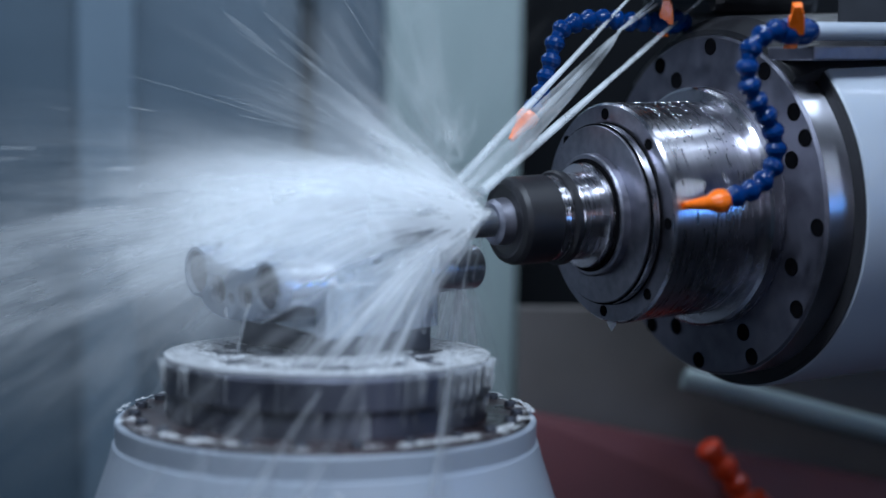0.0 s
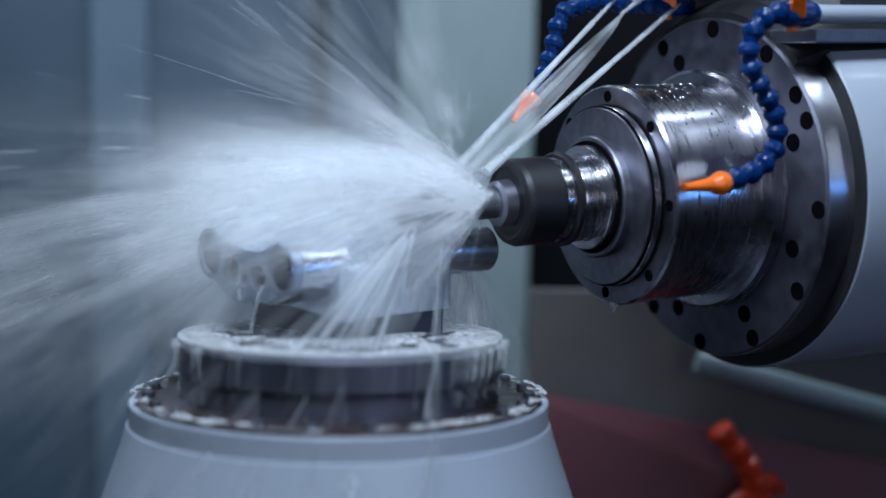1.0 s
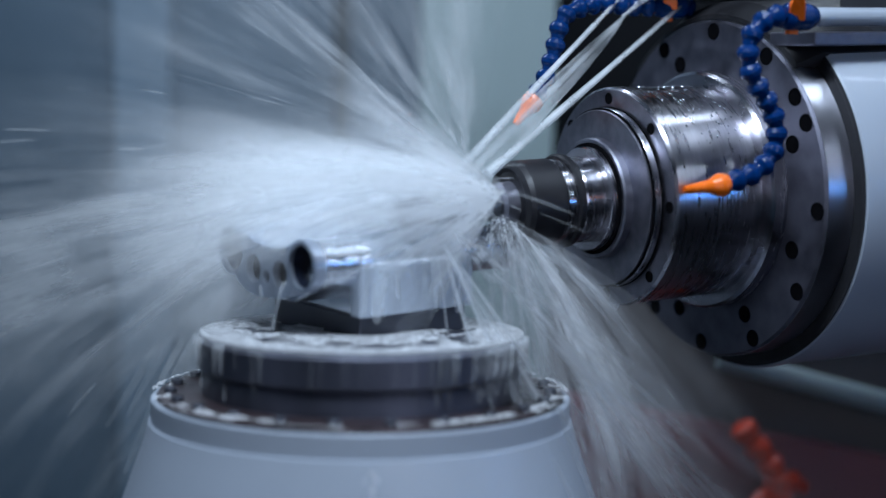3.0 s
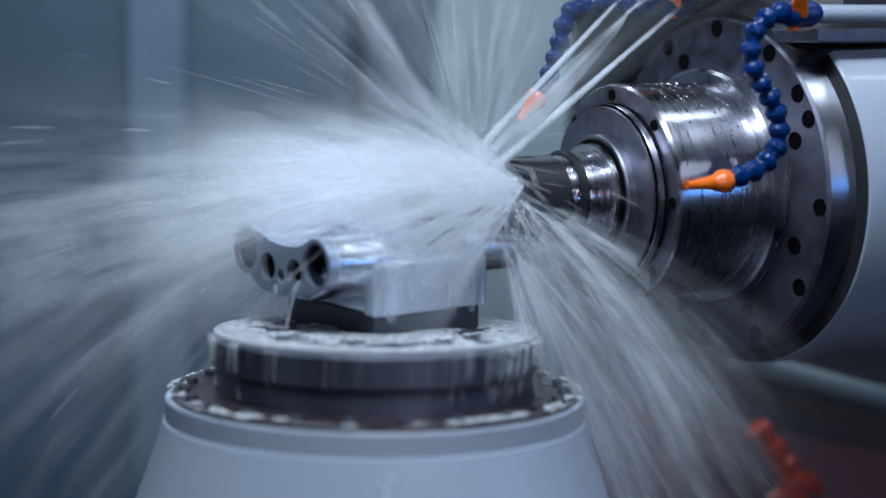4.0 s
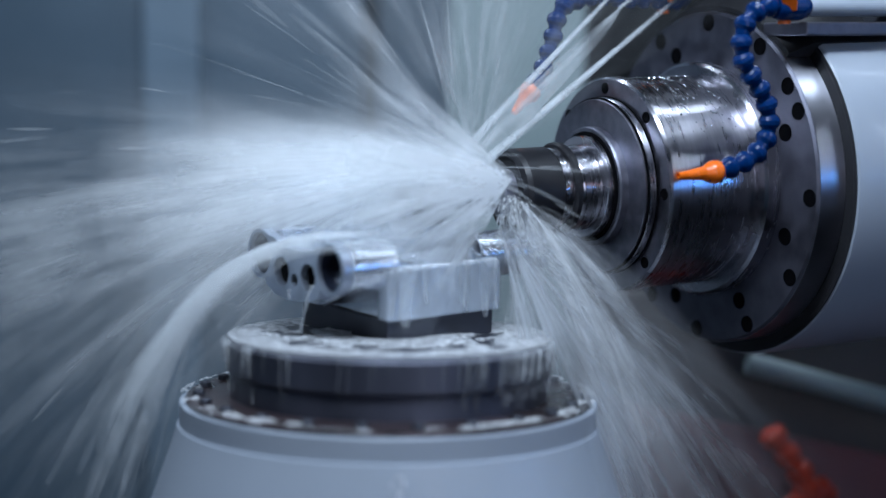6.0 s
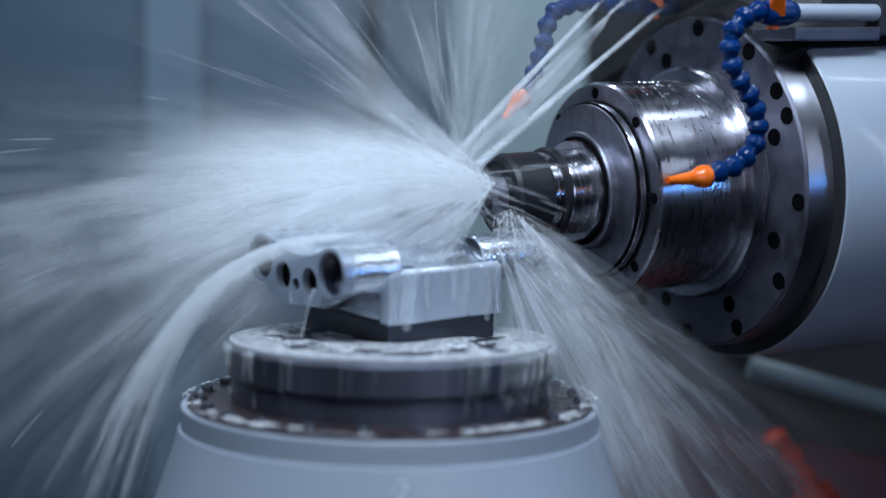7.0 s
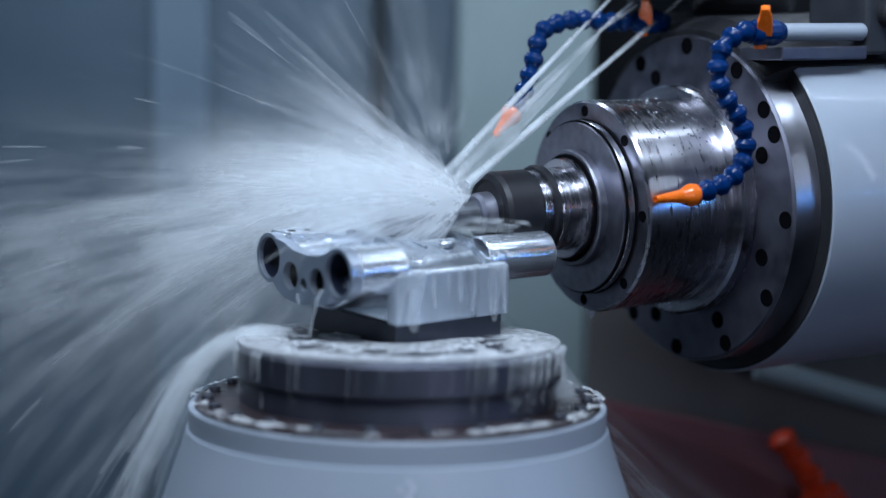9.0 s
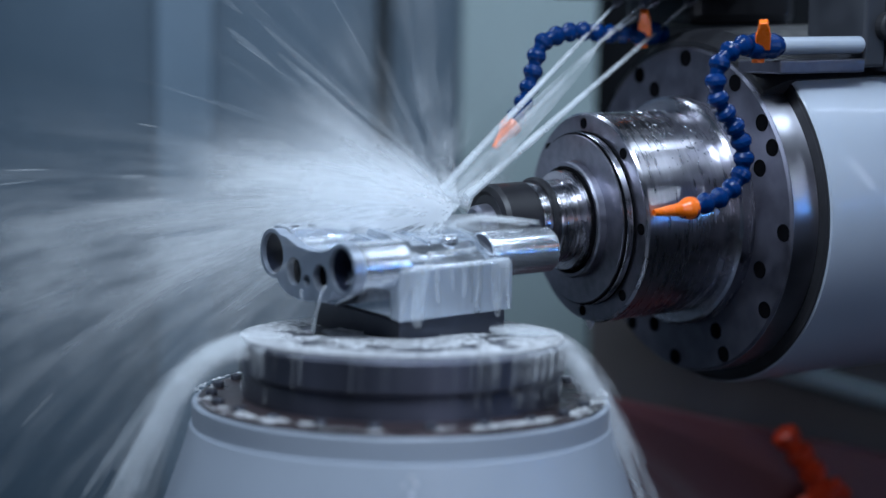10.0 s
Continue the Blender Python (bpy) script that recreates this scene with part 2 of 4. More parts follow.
def sweep(bm, pts, radii, seg=8, cap=True, flat=1.0):
    """A tube through pts with a radius at each; flat squeezes it sideways."""
    pts = [Vector(p) for p in pts]
    rings = []
    for i, p in enumerate(pts):
        t = (pts[min(i + 1, len(pts) - 1)] - pts[max(i - 1, 0)]).normalized()
        side = t.cross(Vector((0, 0, 1)))
        if side.length < 1e-3:
            side = Vector((1, 0, 0))
        side.normalize()
        up = side.cross(t)
        rings.append([bm.verts.new(p + radii[i] * (math.cos(a) * side + flat * math.sin(a) * up)) for a in (2 * math.pi * k / seg for k in range(seg))])
    for a, b in zip(rings, rings[1:]):
        for k in range(seg):
            j = (k + 1) % seg
            bm.faces.new((a[k], a[j], b[j], b[k]))
    if cap:
        bm.faces.new(rings[0][::-1])
        bm.faces.new(rings[-1])
    return bm


def mesh_from(name, bm, mat, smooth=True, angle=14):
    bmesh.ops.recalc_face_normals(bm, faces=bm.faces)
    me = bpy.data.meshes.new(name)
    if smooth:
        for f in bm.faces:
            f.smooth = True
        lim = radians(angle)
        for e in bm.edges:
            if len(e.link_faces) == 2 and e.calc_face_angle(0) > lim:
                e.smooth = False
    bm.to_mesh(me)
    bm.free()
    me.materials.append(mat)
    return me


def part(name, bm, mat, parent=None, label="", smooth=True, at=None):
    ob = new(name, mesh_from(name, bm, mat, smooth))
    if parent:
        ob.parent = parent
    if at is not None:
        ob.matrix_basis = at
    return tagged(ob, label)


def turned(profile, seg=64):
    return lathe(bmesh.new(), profile, seg)


def boxed(a, b, bevel=0.0):
    return box(bmesh.new(), a, b, bevel)


# ---- the enclosure ----
def structure(name, bm, mat, label, category="wall", at=None):
    ob = part(name, bm, mat, None, label, smooth=False, at=at)
    return tagged(ob, label, category, kind="structure")


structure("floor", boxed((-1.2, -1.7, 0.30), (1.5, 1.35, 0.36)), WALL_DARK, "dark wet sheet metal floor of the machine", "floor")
structure("wall_north", boxed((-1.2, 0.95, 0.36), (0.278, 1.01, 2.1)), WALL_PAINT, "grey-blue painted sheet metal back wall, wet")
# the recess's unlit darkness is put into this wall's near-black colour
structure("wall_north_east", boxed((0.278, 1.15, 0.36), (1.5, 1.21, 2.1)), WALL_DARK, "wall behind the spindle column, near-black for an unlit recess")
structure("wall_west", boxed((-1.26, -1.7, 0.36), (-1.2, 1.35, 2.1)), WALL_PAINT, "grey painted sheet metal side wall")
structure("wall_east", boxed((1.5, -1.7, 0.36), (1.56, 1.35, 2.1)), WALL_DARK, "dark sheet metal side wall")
structure("wall_south", boxed((-1.2, -1.76, 0.36), (1.5, -1.7, 2.1)), WALL_PAINT, "grey painted door side of the machine")
structure("ceiling", boxed((-1.26, -1.76, 2.1), (1.56, 1.35, 2.16)), WALL_PAINT, "grey sheet metal roof of the machine", "ceiling")


def pillar(name, x0, x1, y0, mat, label):
    structure(name, boxed((x0, y0, 0.36), (x1, 0.948, 2.098), 0.006), mat, label, "panel")


pillar("trim_pale_post", 0.085, 0.276, 0.90, WALL_LIGHT, "pale green-grey upright post of the machine frame")
pillar("trim_rib", -0.345, -0.265, 0.925, RIB_PAINT, "light upright rib on the back wall")
pillar("trim_cable_rail", -0.035, -0.028, 0.930, WALL_DARK, "thin dark upright rail on the back wall")
pillar("trim_cable_rail_second", -0.020, -0.015, 0.930, WALL_DARK, "thin dark upright rail on the back wall")

# sloping pale rail, the guard below it, and an apron coloured for red glow
bm = bmesh.new()
sweep(bm, [(0.396, 0.42, 0.8890), (0.62, 0.40, 0.8335), (1.0, 0.37, 0.739)], [0.0125] * 3, 16)
structure("trim_slide_rail", bm, WALL_LIGHT, "pale sloping guide rail along the guard", "rail")
bm = bmesh.new()
prism(bm, [(0.46, 0.362), (0.50, 0.362), (0.50, 0.955), (0.48, 0.955)], 0.22, 1.45)
structure("trim_guard", bm, GUARD_PAINT, "dark brown-grey sheet metal guard plate", "guard")
# no red lamp here: the apron's dark red carries the glow
bm = bmesh.new()
ends = [[bm.verts.new((x, y, z)) for y, z in ((0.33, 0.362), (0.36, 0.362), (0.455, top), (0.440, top))] for x, top in ((0.20, 0.850), (1.45, 0.600))]
bm.faces.new(ends[0])
bm.faces.new(ends[1][::-1])
for k in range(4):
    bm.faces.new((ends[0][k], ends[0][(k + 1) % 4], ends[1][(k + 1) % 4], ends[1][k]))
structure("trim_apron", bm, RED_PAINT, "sloping sheet metal apron, coloured dark red for a red glow", "guard")

# ---- rotary table, tipped a little towards the back ----
TIP = pose(0.0045, 0, 0.981) @ pose(0, 0, 0, -4.2, 0, 0) @ pose(0, 0, -0.98)


def rotary_table():
    table = tagged(new("rotary_table"), "white painted conical rotary table with a wet steel flange", "machine table")
    table.matrix_basis = TIP
    up = pose(0, 0, 0, 0, -90, 0)
    prof = [(0.366, 0.0), (0.366, 0.286), (0.60, 0.256), (0.75, 0.220), (0.84, 0.192), (0.89, 0.175), (0.925, 0.1632), (0.9372, 0.1600), (0.9378, 0.1583), (0.9535, 0.1583), (0.9542, 0.1576), (0.9545, 0.0)]
    part("cone", turned(prof, 128), WHITE_PAINT, table, at=up)
    part("flange_ring", turned([(0.9548, 0.0), (0.9548, 0.1540), (0.9575, 0.1525), (0.9578, 0.128), (0.957, 0.0)], 128), BROWN_STEEL, table, "wet dark brown steel ring", at=up)
    for k in range(24):
        a = 2 * math.pi * (k + 0.5) / 24
        bm = turned([(0.0, 0.0), (0.0, 0.0046), (0.0035, 0.0046), (0.0042, 0.0038), (0.0042, 0.0022), (0.002, 0.002), (0.002, 0)], 12)
        part("bolt", bm, FIXTURE, table, at=pose(0.1435 * math.cos(a), 0.1435 * math.sin(a), 0.9575) @ up)
    return table


rotary_table()


def cone_run():
    """A broken run of drops down the white cone below the rim, whitened to paint a glint."""
    rnd = random.Random(21)
    bm = bmesh.new()
    for _ in range(44):
        z = rnd.uniform(0.80, 0.930)
        a = radians(-88 + rnd.gauss(0, 0.9) + (0.930 - z) * 9)
        r = 0.1634 + (0.925 - z) * 0.345
        p, w = Vector((r * math.cos(a), r * math.sin(a), z)), rnd.uniform(0.0006, 0.0019)
        sweep(bm, [p + Vector((0, 0, k * w * 1.8)) for k in (-1.0, -0.5, 0.2, 1.0)], [w * 0.2, w, w * 0.8, w * 0.2], 8)
    ob = new("coolant_drips", mesh_from("coolant_drips", bm, FROTH))
    ob.matrix_basis = TIP
    tagged(ob, "run of drops down the cone, white in place of a glint", "coolant film", kind="stuff")


cone_run()


def pallet():
    p = tagged(new("pallet"), "round dark steel pallet, wet, on the rotary table", "pallet")
    p.matrix_basis = TIP
    up = pose(0, 0, 0, 0, -90, 0)
    part("upper_disc", turned([(0.976, 0.0), (0.976, 0.1222), (0.9775, 0.1240), (0.9975, 0.1240), (1.0, 0.1213), (1.0, 0.0)], 128), PALLET_STEEL, p, at=up)
    part("lower_disc", turned([(0.9576, 0.0), (0.9576, 0.1208), (0.974, 0.1208), (0.9758, 0.1193), (0.9758, 0.0)], 128), PALLET_STEEL, p, at=up)
    return p


pallet()

# ---- fixture block and workpiece ----
WORK = pose(0.0005, -0.035, 1.0, 0, 0, 35)
fixture = tagged(new("fixture_block"), "dark steel clamping block under the workpiece", "fixture")
fixture.matrix_basis = WORK
part("base_block", boxed((0.005, 0.004, -0.009), (0.1055, 0.124, 0.0185), 0.0012), FIXTURE, fixture)


def ring_outline(y, z, r, a0, a1, n):
    return [(y + r * math.cos(radians(a0 + (a1 - a0) * k / n)), z + r * math.sin(radians(a0 + (a1 - a0) * k / n))) for k in range(n + 1)]


def drilled_plate(outline, holes, x0, x1, seg=28):
    """A plate with round holes through it, both faces filled between the outline and the holes."""
    bm = bmesh.new()
    loops = [outline] + [[(y + r * math.cos(2 * math.pi * k / seg), z + r * math.sin(2 * math.pi * k / seg)) for k in range(seg)] for y, z, r in holes]
    sides = []
    for x in (x0, x1):
        rings, edges = [], []
        for loop in loops:
            vs = [bm.verts.new((x, y, z)) for y, z in loop]
            edges += [bm.edges.new((vs[k], vs[(k + 1) % len(vs)])) for k in range(len(vs))]
            rings.append(vs)
        bmesh.ops.triangle_fill(bm, use_beauty=True, use_dissolve=False, edges=edges)
        sides.append(rings)
    for a, b in zip(*sides):
        for k in range(len(a)):
            j = (k + 1) % len(a)
            bm.faces.new((a[k], a[j], b[j], b[k]))
    return bm


def workpiece():
    w = tagged(new("workpiece"), "milled aluminium housing with two bored tubes, wet with coolant", "workpiece")
    w.matrix_basis = WORK
    near, far, z, r, bore = 0.0190, 0.1185, 0.0588, 0.0192, 0.0164
    # body: flat front, sloping shoulder and a low arch over the back
    prof = [(0.004, 0.0188), (0.130, 0.0188), (0.1435, 0.034), (0.1445, 0.062), (0.138, 0.0715), (0.120, 0.0755), (0.095, 0.0775), (0.070, 0.0772), (0.045, 0.0752), (0.026, 0.0715), (0.012, 0.0645), (0.004, 0.0580)]
    part("body", prism(bmesh.new(), prof, 0.008, 0.104, 0.0008), ALU_DULL, w)
    part("apron", boxed((0.0015, -0.001, 0.0190), (0.1085, 0.012, 0.0578), 0.0016), ALU_FRONT, w, "flat milled front face")
    # tubes towards the open end, and the shorter bosses on the other side
    for y in (near, far):
        x0 = -0.0345
        bm = turned([(0.012, 0.0), (0.012, bore), (x0 + 0.001, bore), (x0, bore + 0.001), (x0, r - 0.0012), (x0 + 0.0012, r), (0.0125, r), (0.0125, 0)], 48)
        t = part("tube", bm, ALU, w, "bright turned aluminium tube", at=pose(0, y, z))
        # dark lining over the bright wall: the bore's shade as colour
        part("bore", turned([(0.0100, 0.0), (0.0100, bore - 0.0002), (-0.0335, bore - 0.0002)], 32), BORE, t, "bore lining with its shade painted in")
    for y, x1, rb in ((near + 0.003, 0.162, 0.0185), (far, 0.140, 0.0170)):
        b = part("boss", turned([(0.094, 0.0), (0.094, rb - 0.001), (0.095, rb), (x1 - 0.001, rb), (x1, rb - 0.001), (x1, rb - 0.004), (x1 - 0.02, rb - 0.004), (x1 - 0.02, 0)], 48), ALU, w, "bright turned aluminium boss", at=pose(0, y, z + 0.001))
        # the boss end is closed; this dark disc paints a bore's shade
        part("boss_shade_disc", turned([(0.0936, 0.0), (0.0936, rb - 0.003), (0.0939, rb - 0.002)], 40), FIXTURE, b, "dark disc painted as bore shade on the boss end")
    part("saddle", boxed((-0.026, 0.036, 0.034), (0.010, 0.108, 0.0655), 0.003), ALU_DULL, w)
    part("underside", prism(bmesh.new(), [(0.012, 0.0420), (0.050, 0.0260), (0.095, 0.0260), (0.128, 0.0420), (0.112, 0.056), (0.030, 0.056)], -0.024, 0.009, 0.002), ALU_DULL, w)
    # end plate that joins the two tubes, with two drilled holes and a small one between
    outline = ring_outline(near, z, r + 0.0003, -58, -305, 18)
    outline = outline + [(0.038, 0.0712), (0.048, 0.0685), (0.064, 0.0675), (0.082, 0.0690), (0.096, 0.0735)] + ring_outline(far, z, r + 0.0003, 124, -110, 18) + [(0.108, 0.0355), (0.095, 0.0300), (0.078, 0.0282), (0.052, 0.0300), (0.034, 0.0345)]
    holes = [(near, z, bore), (far, z, bore), (0.0480, 0.0490, 0.0104), (0.0860, 0.0488, 0.0110), (0.0672, 0.0445, 0.0050)]
    plate = part("end_plate", drilled_plate(outline, holes, -0.0372, -0.0280), ALU_PLATE, w, "machined end plate joining the tubes", smooth=False)
    # black discs close the drilled holes and paint the shade inside
    for y, zz, rr in holes[2:]:
        part("hole", turned([(0.0, 0.0), (0.0, rr + 0.0002), (-0.004, rr + 0.0002)], 28), BLACK, plate, "black backing disc that paints the drilled hole's shade", at=pose(-0.0310, y, zz))

    # rails and pads on top
    def deck(y):
        for (y0, z0), (y1, z1) in zip(prof[::-1], prof[-2::-1]):
            if y0 <= y <= y1:
                return z0 + (z1 - z0) * (y - y0) / (y1 - y0)
        return 0.07

    def strip(name, pts, wide, high):
        """A raised strip that lies on the deck along pts (x, y)."""
        bm = bmesh.new()
        rows = []
        for x, y in pts:
            d = deck(y)
            rows.append([bm.verts.new(p) for p in ((x - wide, y, d - 0.001), (x - wide * 0.75, y, d + high), (x + wide * 0.75, y, d + high), (x + wide, y, d - 0.001))])
        for a, b in zip(rows, rows[1:]):
            for k in range(3):
                bm.faces.new((a[k], a[k + 1], b[k + 1], b[k]))
        bm.faces.new(rows[0][::-1])
        bm.faces.new(rows[-1])
        part(name, bm, ALU_DULL, w, smooth=False)

    line = [0.0045, 0.012, 0.019, 0.026, 0.035, 0.045, 0.058, 0.070, 0.082, 0.095]
    strip("ridge", [(0.022 + 0.03 * max(0, y - 0.02), y) for y in line], 0.0062, 0.0036)
    strip("ridge", [(0.092 - 0.04 * max(0, y - 0.02), y) for y in line], 0.0044, 0.0032)
    strip("ridge", [(0.046 + 0.03 * y, y) for y in line[3:]], 0.0016, 0.0014)
    part("dowel", turned([(0.0, 0.0), (0.0, 0.0080), (0.003, 0.0080), (0.0042, 0.0070), (0.0042, 0.0046), (0.002, 0.0042), (0.002, 0)], 24), ALU, w, "low round boss", at=pose(0.068, 0.030, 0.0712, 0, -90, 0))
    part("pad", boxed((0.080, 0.098, 0.070), (0.128, 0.134, 0.0835), 0.0015), ALU, w, "raised milled pad")
    # black discs on the uncut pad, painted as the screw holes' shade
    for x, y in ((0.092, 0.112), (0.108, 0.110), (0.120, 0.116)):
        part("screw_hole_disc", turned([(0.0, 0.0), (0.0003, 0.0034), (-0.001, 0.0040)], 16), BLACK, w, at=pose(x, y, 0.0838, 0, -90, 0))
    part("pad", boxed((-0.026, 0.104, 0.066), (0.006, 0.136, 0.0790), 0.0015), ALU, w, "flat milled pad on the tube")
    # same painted hole shade on the tube's pad
    for x, y in ((-0.018, 0.116), (-0.004, 0.114)):
        part("screw_hole_disc", turned([(0.0, 0.0), (0.0003, 0.0030), (-0.001, 0.0036)], 16), BLACK, w, at=pose(x, y, 0.0793, 0, -90, 0))
    return w


workpiece()

# ---- spindle head ----
# seconds, travel in metres, swivel in degrees
HEAD_MOVE = [(0, 0.0, 0.0, 0.0, 0.0), (0.5, -0.0039, 0.003, 0.0001, 0.13), (1, -0.0071, 0.0073, -0.0004, 0.26), (1.5, -0.0105, 0.0101, -0.0042, 0.44),
             (2, -0.0141, 0.0126, -0.0063, 0.54), (2.5, -0.0177, 0.0146, -0.006, 0.65), (4, -0.0287, 0.0249, -0.0039, 1.07), (4.5, -0.0325, 0.0287, -0.0017, 1.18),
             (5, -0.0358, 0.0319, 0.0032, 1.3), (5.5, -0.0392, 0.0363, 0.0052, 1.49), (7, -0.0508, 0.0472, 0.0038, 1.89), (7.5, -0.0547, 0.0488, 0.0019, 2.05),
             (8, -0.058, 0.0522, -0.0013, 2.15), (8.5, -0.0613, 0.0538, -0.0061, 2.23), (9, -0.0637, 0.0547, -0.0114, 2.32), (9.5, -0.0654, 0.0564, -0.0182, 2.34),
             (10, -0.0665, 0.0583, -0.0255, 2.42)]
HEAD0 = (0.0655, 0.0, 1.0986)
HEAD_ROWS = [(t, pose(HEAD0[0] + x, HEAD0[1] + y, HEAD0[2] + z, 0, -1.75, 23.6 + r)) for t, x, y, z, r in HEAD_MOVE]


def spindle_head():
    h = tagged(new("spindle_head"), "steel milling spindle in a white painted housing", "milling spindle")
    part("housing", turned([(0.318, 0.0), (0.3108, 0.150), (0.3106, 0.1558), (0.3118, 0.1572), (0.316, 0.1580), (0.40, 0.1590), (0.62, 0.163), (1.0, 0.163), (1.0, 0)], 128), WHITE_PAINT, h, "white painted round housing")
    part("black_ring", turned([(0.3096, 0.10), (0.3096, 0.1520), (0.3090, 0.1542), (0.3094, 0.1558), (0.3104, 0.1558), (0.3104, 0.10)], 128), RUBBER, h, "black ring between the flange and the housing")
    fl = part("flange", turned([(0.2810, 0.09), (0.2810, 0.1418), (0.2832, 0.1436), (0.3088, 0.1436), (0.3088, 0.09)], 128), FLANGE_STEEL, h, "round steel flange with bolt holes")
    # rim cover, lengthened so its black stands for shade on the housing top
    bm = bmesh.new()
    rows = [[(x, r * math.cos(radians(q)), r * math.sin(radians(q))) for x, r in ((0.2850, 0.1444), (0.2850, 0.1490), (0.3040, 0.1600), (0.4600, 0.1640), (0.4600, 0.1620), (0.3130, 0.1590), (0.3086, 0.1444))] for q in range(43, 134, 3)]
    rows = [[bm.verts.new(p) for p in ring] for ring in rows]
    for p, q in zip(rows, rows[1:]):
        for k in range(7):
            bm.faces.new((p[k], p[(k + 1) % 7], q[(k + 1) % 7], q[k]))
    bm.faces.new(rows[0])
    bm.faces.new(rows[-1][::-1])
    part("rim_cover", bm, RUBBER, h, "black sheet cover on the rim, extended as shade over the housing top")
    # no holes are cut: black discs carry the shade of the bolt holes
    for r, a in [(0.1345, 1.7 + 30 * k) for k in range(12)] + [(0.1342, 141.7), (0.1135, 69), (0.1135, 21), (0.1138, 156.2), (0.1138, 199.5), (0.1130, 242.2), (0.1156, 288), (0.1138, 335)]:
        q = radians(a)
        part("bolt_hole_disc", turned([(-0.0002, 0.0), (-0.0002, 0.0062), (-0.0005, 0.0064), (-0.0005, 0.0070), (0.001, 0.0074)], 20), BLACK, fl, "raised black disc painted as a bolt hole's shade", at=pose(0.2807, r * math.cos(q), r * math.sin(q)))
    part("flange_rim", turned([(0.2836, 0.140), (0.2836, 0.1440), (0.3092, 0.1440), (0.3092, 0.140)], 128), RIM_STEEL, h, "polished steel flange rim")
    part("collar", turned([(0.2662, 0.08), (0.2662, 0.0985), (0.2685, 0.1010), (0.2808, 0.1010), (0.2808, 0.08)], 96), STEEL, h, "polished steel collar")
    part("body", turned([(0.180, 0.07), (0.180, 0.0885), (0.182, 0.0902), (0.196, 0.0902), (0.1962, 0.0895), (0.2635, 0.0895), (0.2640, 0.0880), (0.2655, 0.0880), (0.2658, 0.0895), (0.2661, 0.0895), (0.2661, 0.07)], 96), STEEL, h, "polished steel spindle body")
    cap = part("front_ring", turned([(0.1795, 0.07), (0.1795, 0.0880), (0.181, 0.0880)], 96), STEEL_FACE, h)
    # smaller black discs, again hole shade put into colour
    for r, a in ((0.081, 88), (0.081, 133), (0.081, 180), (0.081, 226), (0.081, 272), (0.081, 44), (0.081, 318), (0.081, 0)):
        q = radians(a)
        part("bolt_hole_disc", turned([(-0.0002, 0.0), (-0.0002, 0.0040), (-0.0005, 0.0041), (-0.0005, 0.0046), (0.001, 0.0049)], 16), BLACK, cap, at=pose(0.1793, r * math.cos(q), r * math.sin(q)))
    # ring proud of the rim; its black is the groove's shade, painted
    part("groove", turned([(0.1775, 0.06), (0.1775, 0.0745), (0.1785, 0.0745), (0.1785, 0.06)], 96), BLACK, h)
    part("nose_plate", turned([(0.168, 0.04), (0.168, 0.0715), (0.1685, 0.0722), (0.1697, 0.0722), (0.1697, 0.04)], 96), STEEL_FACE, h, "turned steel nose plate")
    # edge that mirrors dark, painted as a thin black ring
    part("nose_dark_line", turned([(0.1698, 0.05), (0.1698, 0.0734), (0.1708, 0.0738), (0.1716, 0.0734), (0.1716, 0.05)], 96), BLACK, h, "thin black ring painted for the plate's dark edge line")
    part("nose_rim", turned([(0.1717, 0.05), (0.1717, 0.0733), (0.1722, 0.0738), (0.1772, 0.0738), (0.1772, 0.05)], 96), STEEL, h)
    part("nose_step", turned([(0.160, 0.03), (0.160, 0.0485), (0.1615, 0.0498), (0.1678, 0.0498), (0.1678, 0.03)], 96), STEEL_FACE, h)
    # black ring whose colour gives the groove its shade
    part("nose_groove", turned([(0.1585, 0.02), (0.1585, 0.0452), (0.1590, 0.0458), (0.1599, 0.0458), (0.1599, 0.02)], 96), BLACK, h, "black ring painted as a groove's shade")
    part("shank_seat", turned([(0.1525, 0.02), (0.1525, 0.0415), (0.1530, 0.0424), (0.1584, 0.0424), (0.1584, 0.02)], 96), STEEL, h)
    return h


head = spindle_head()


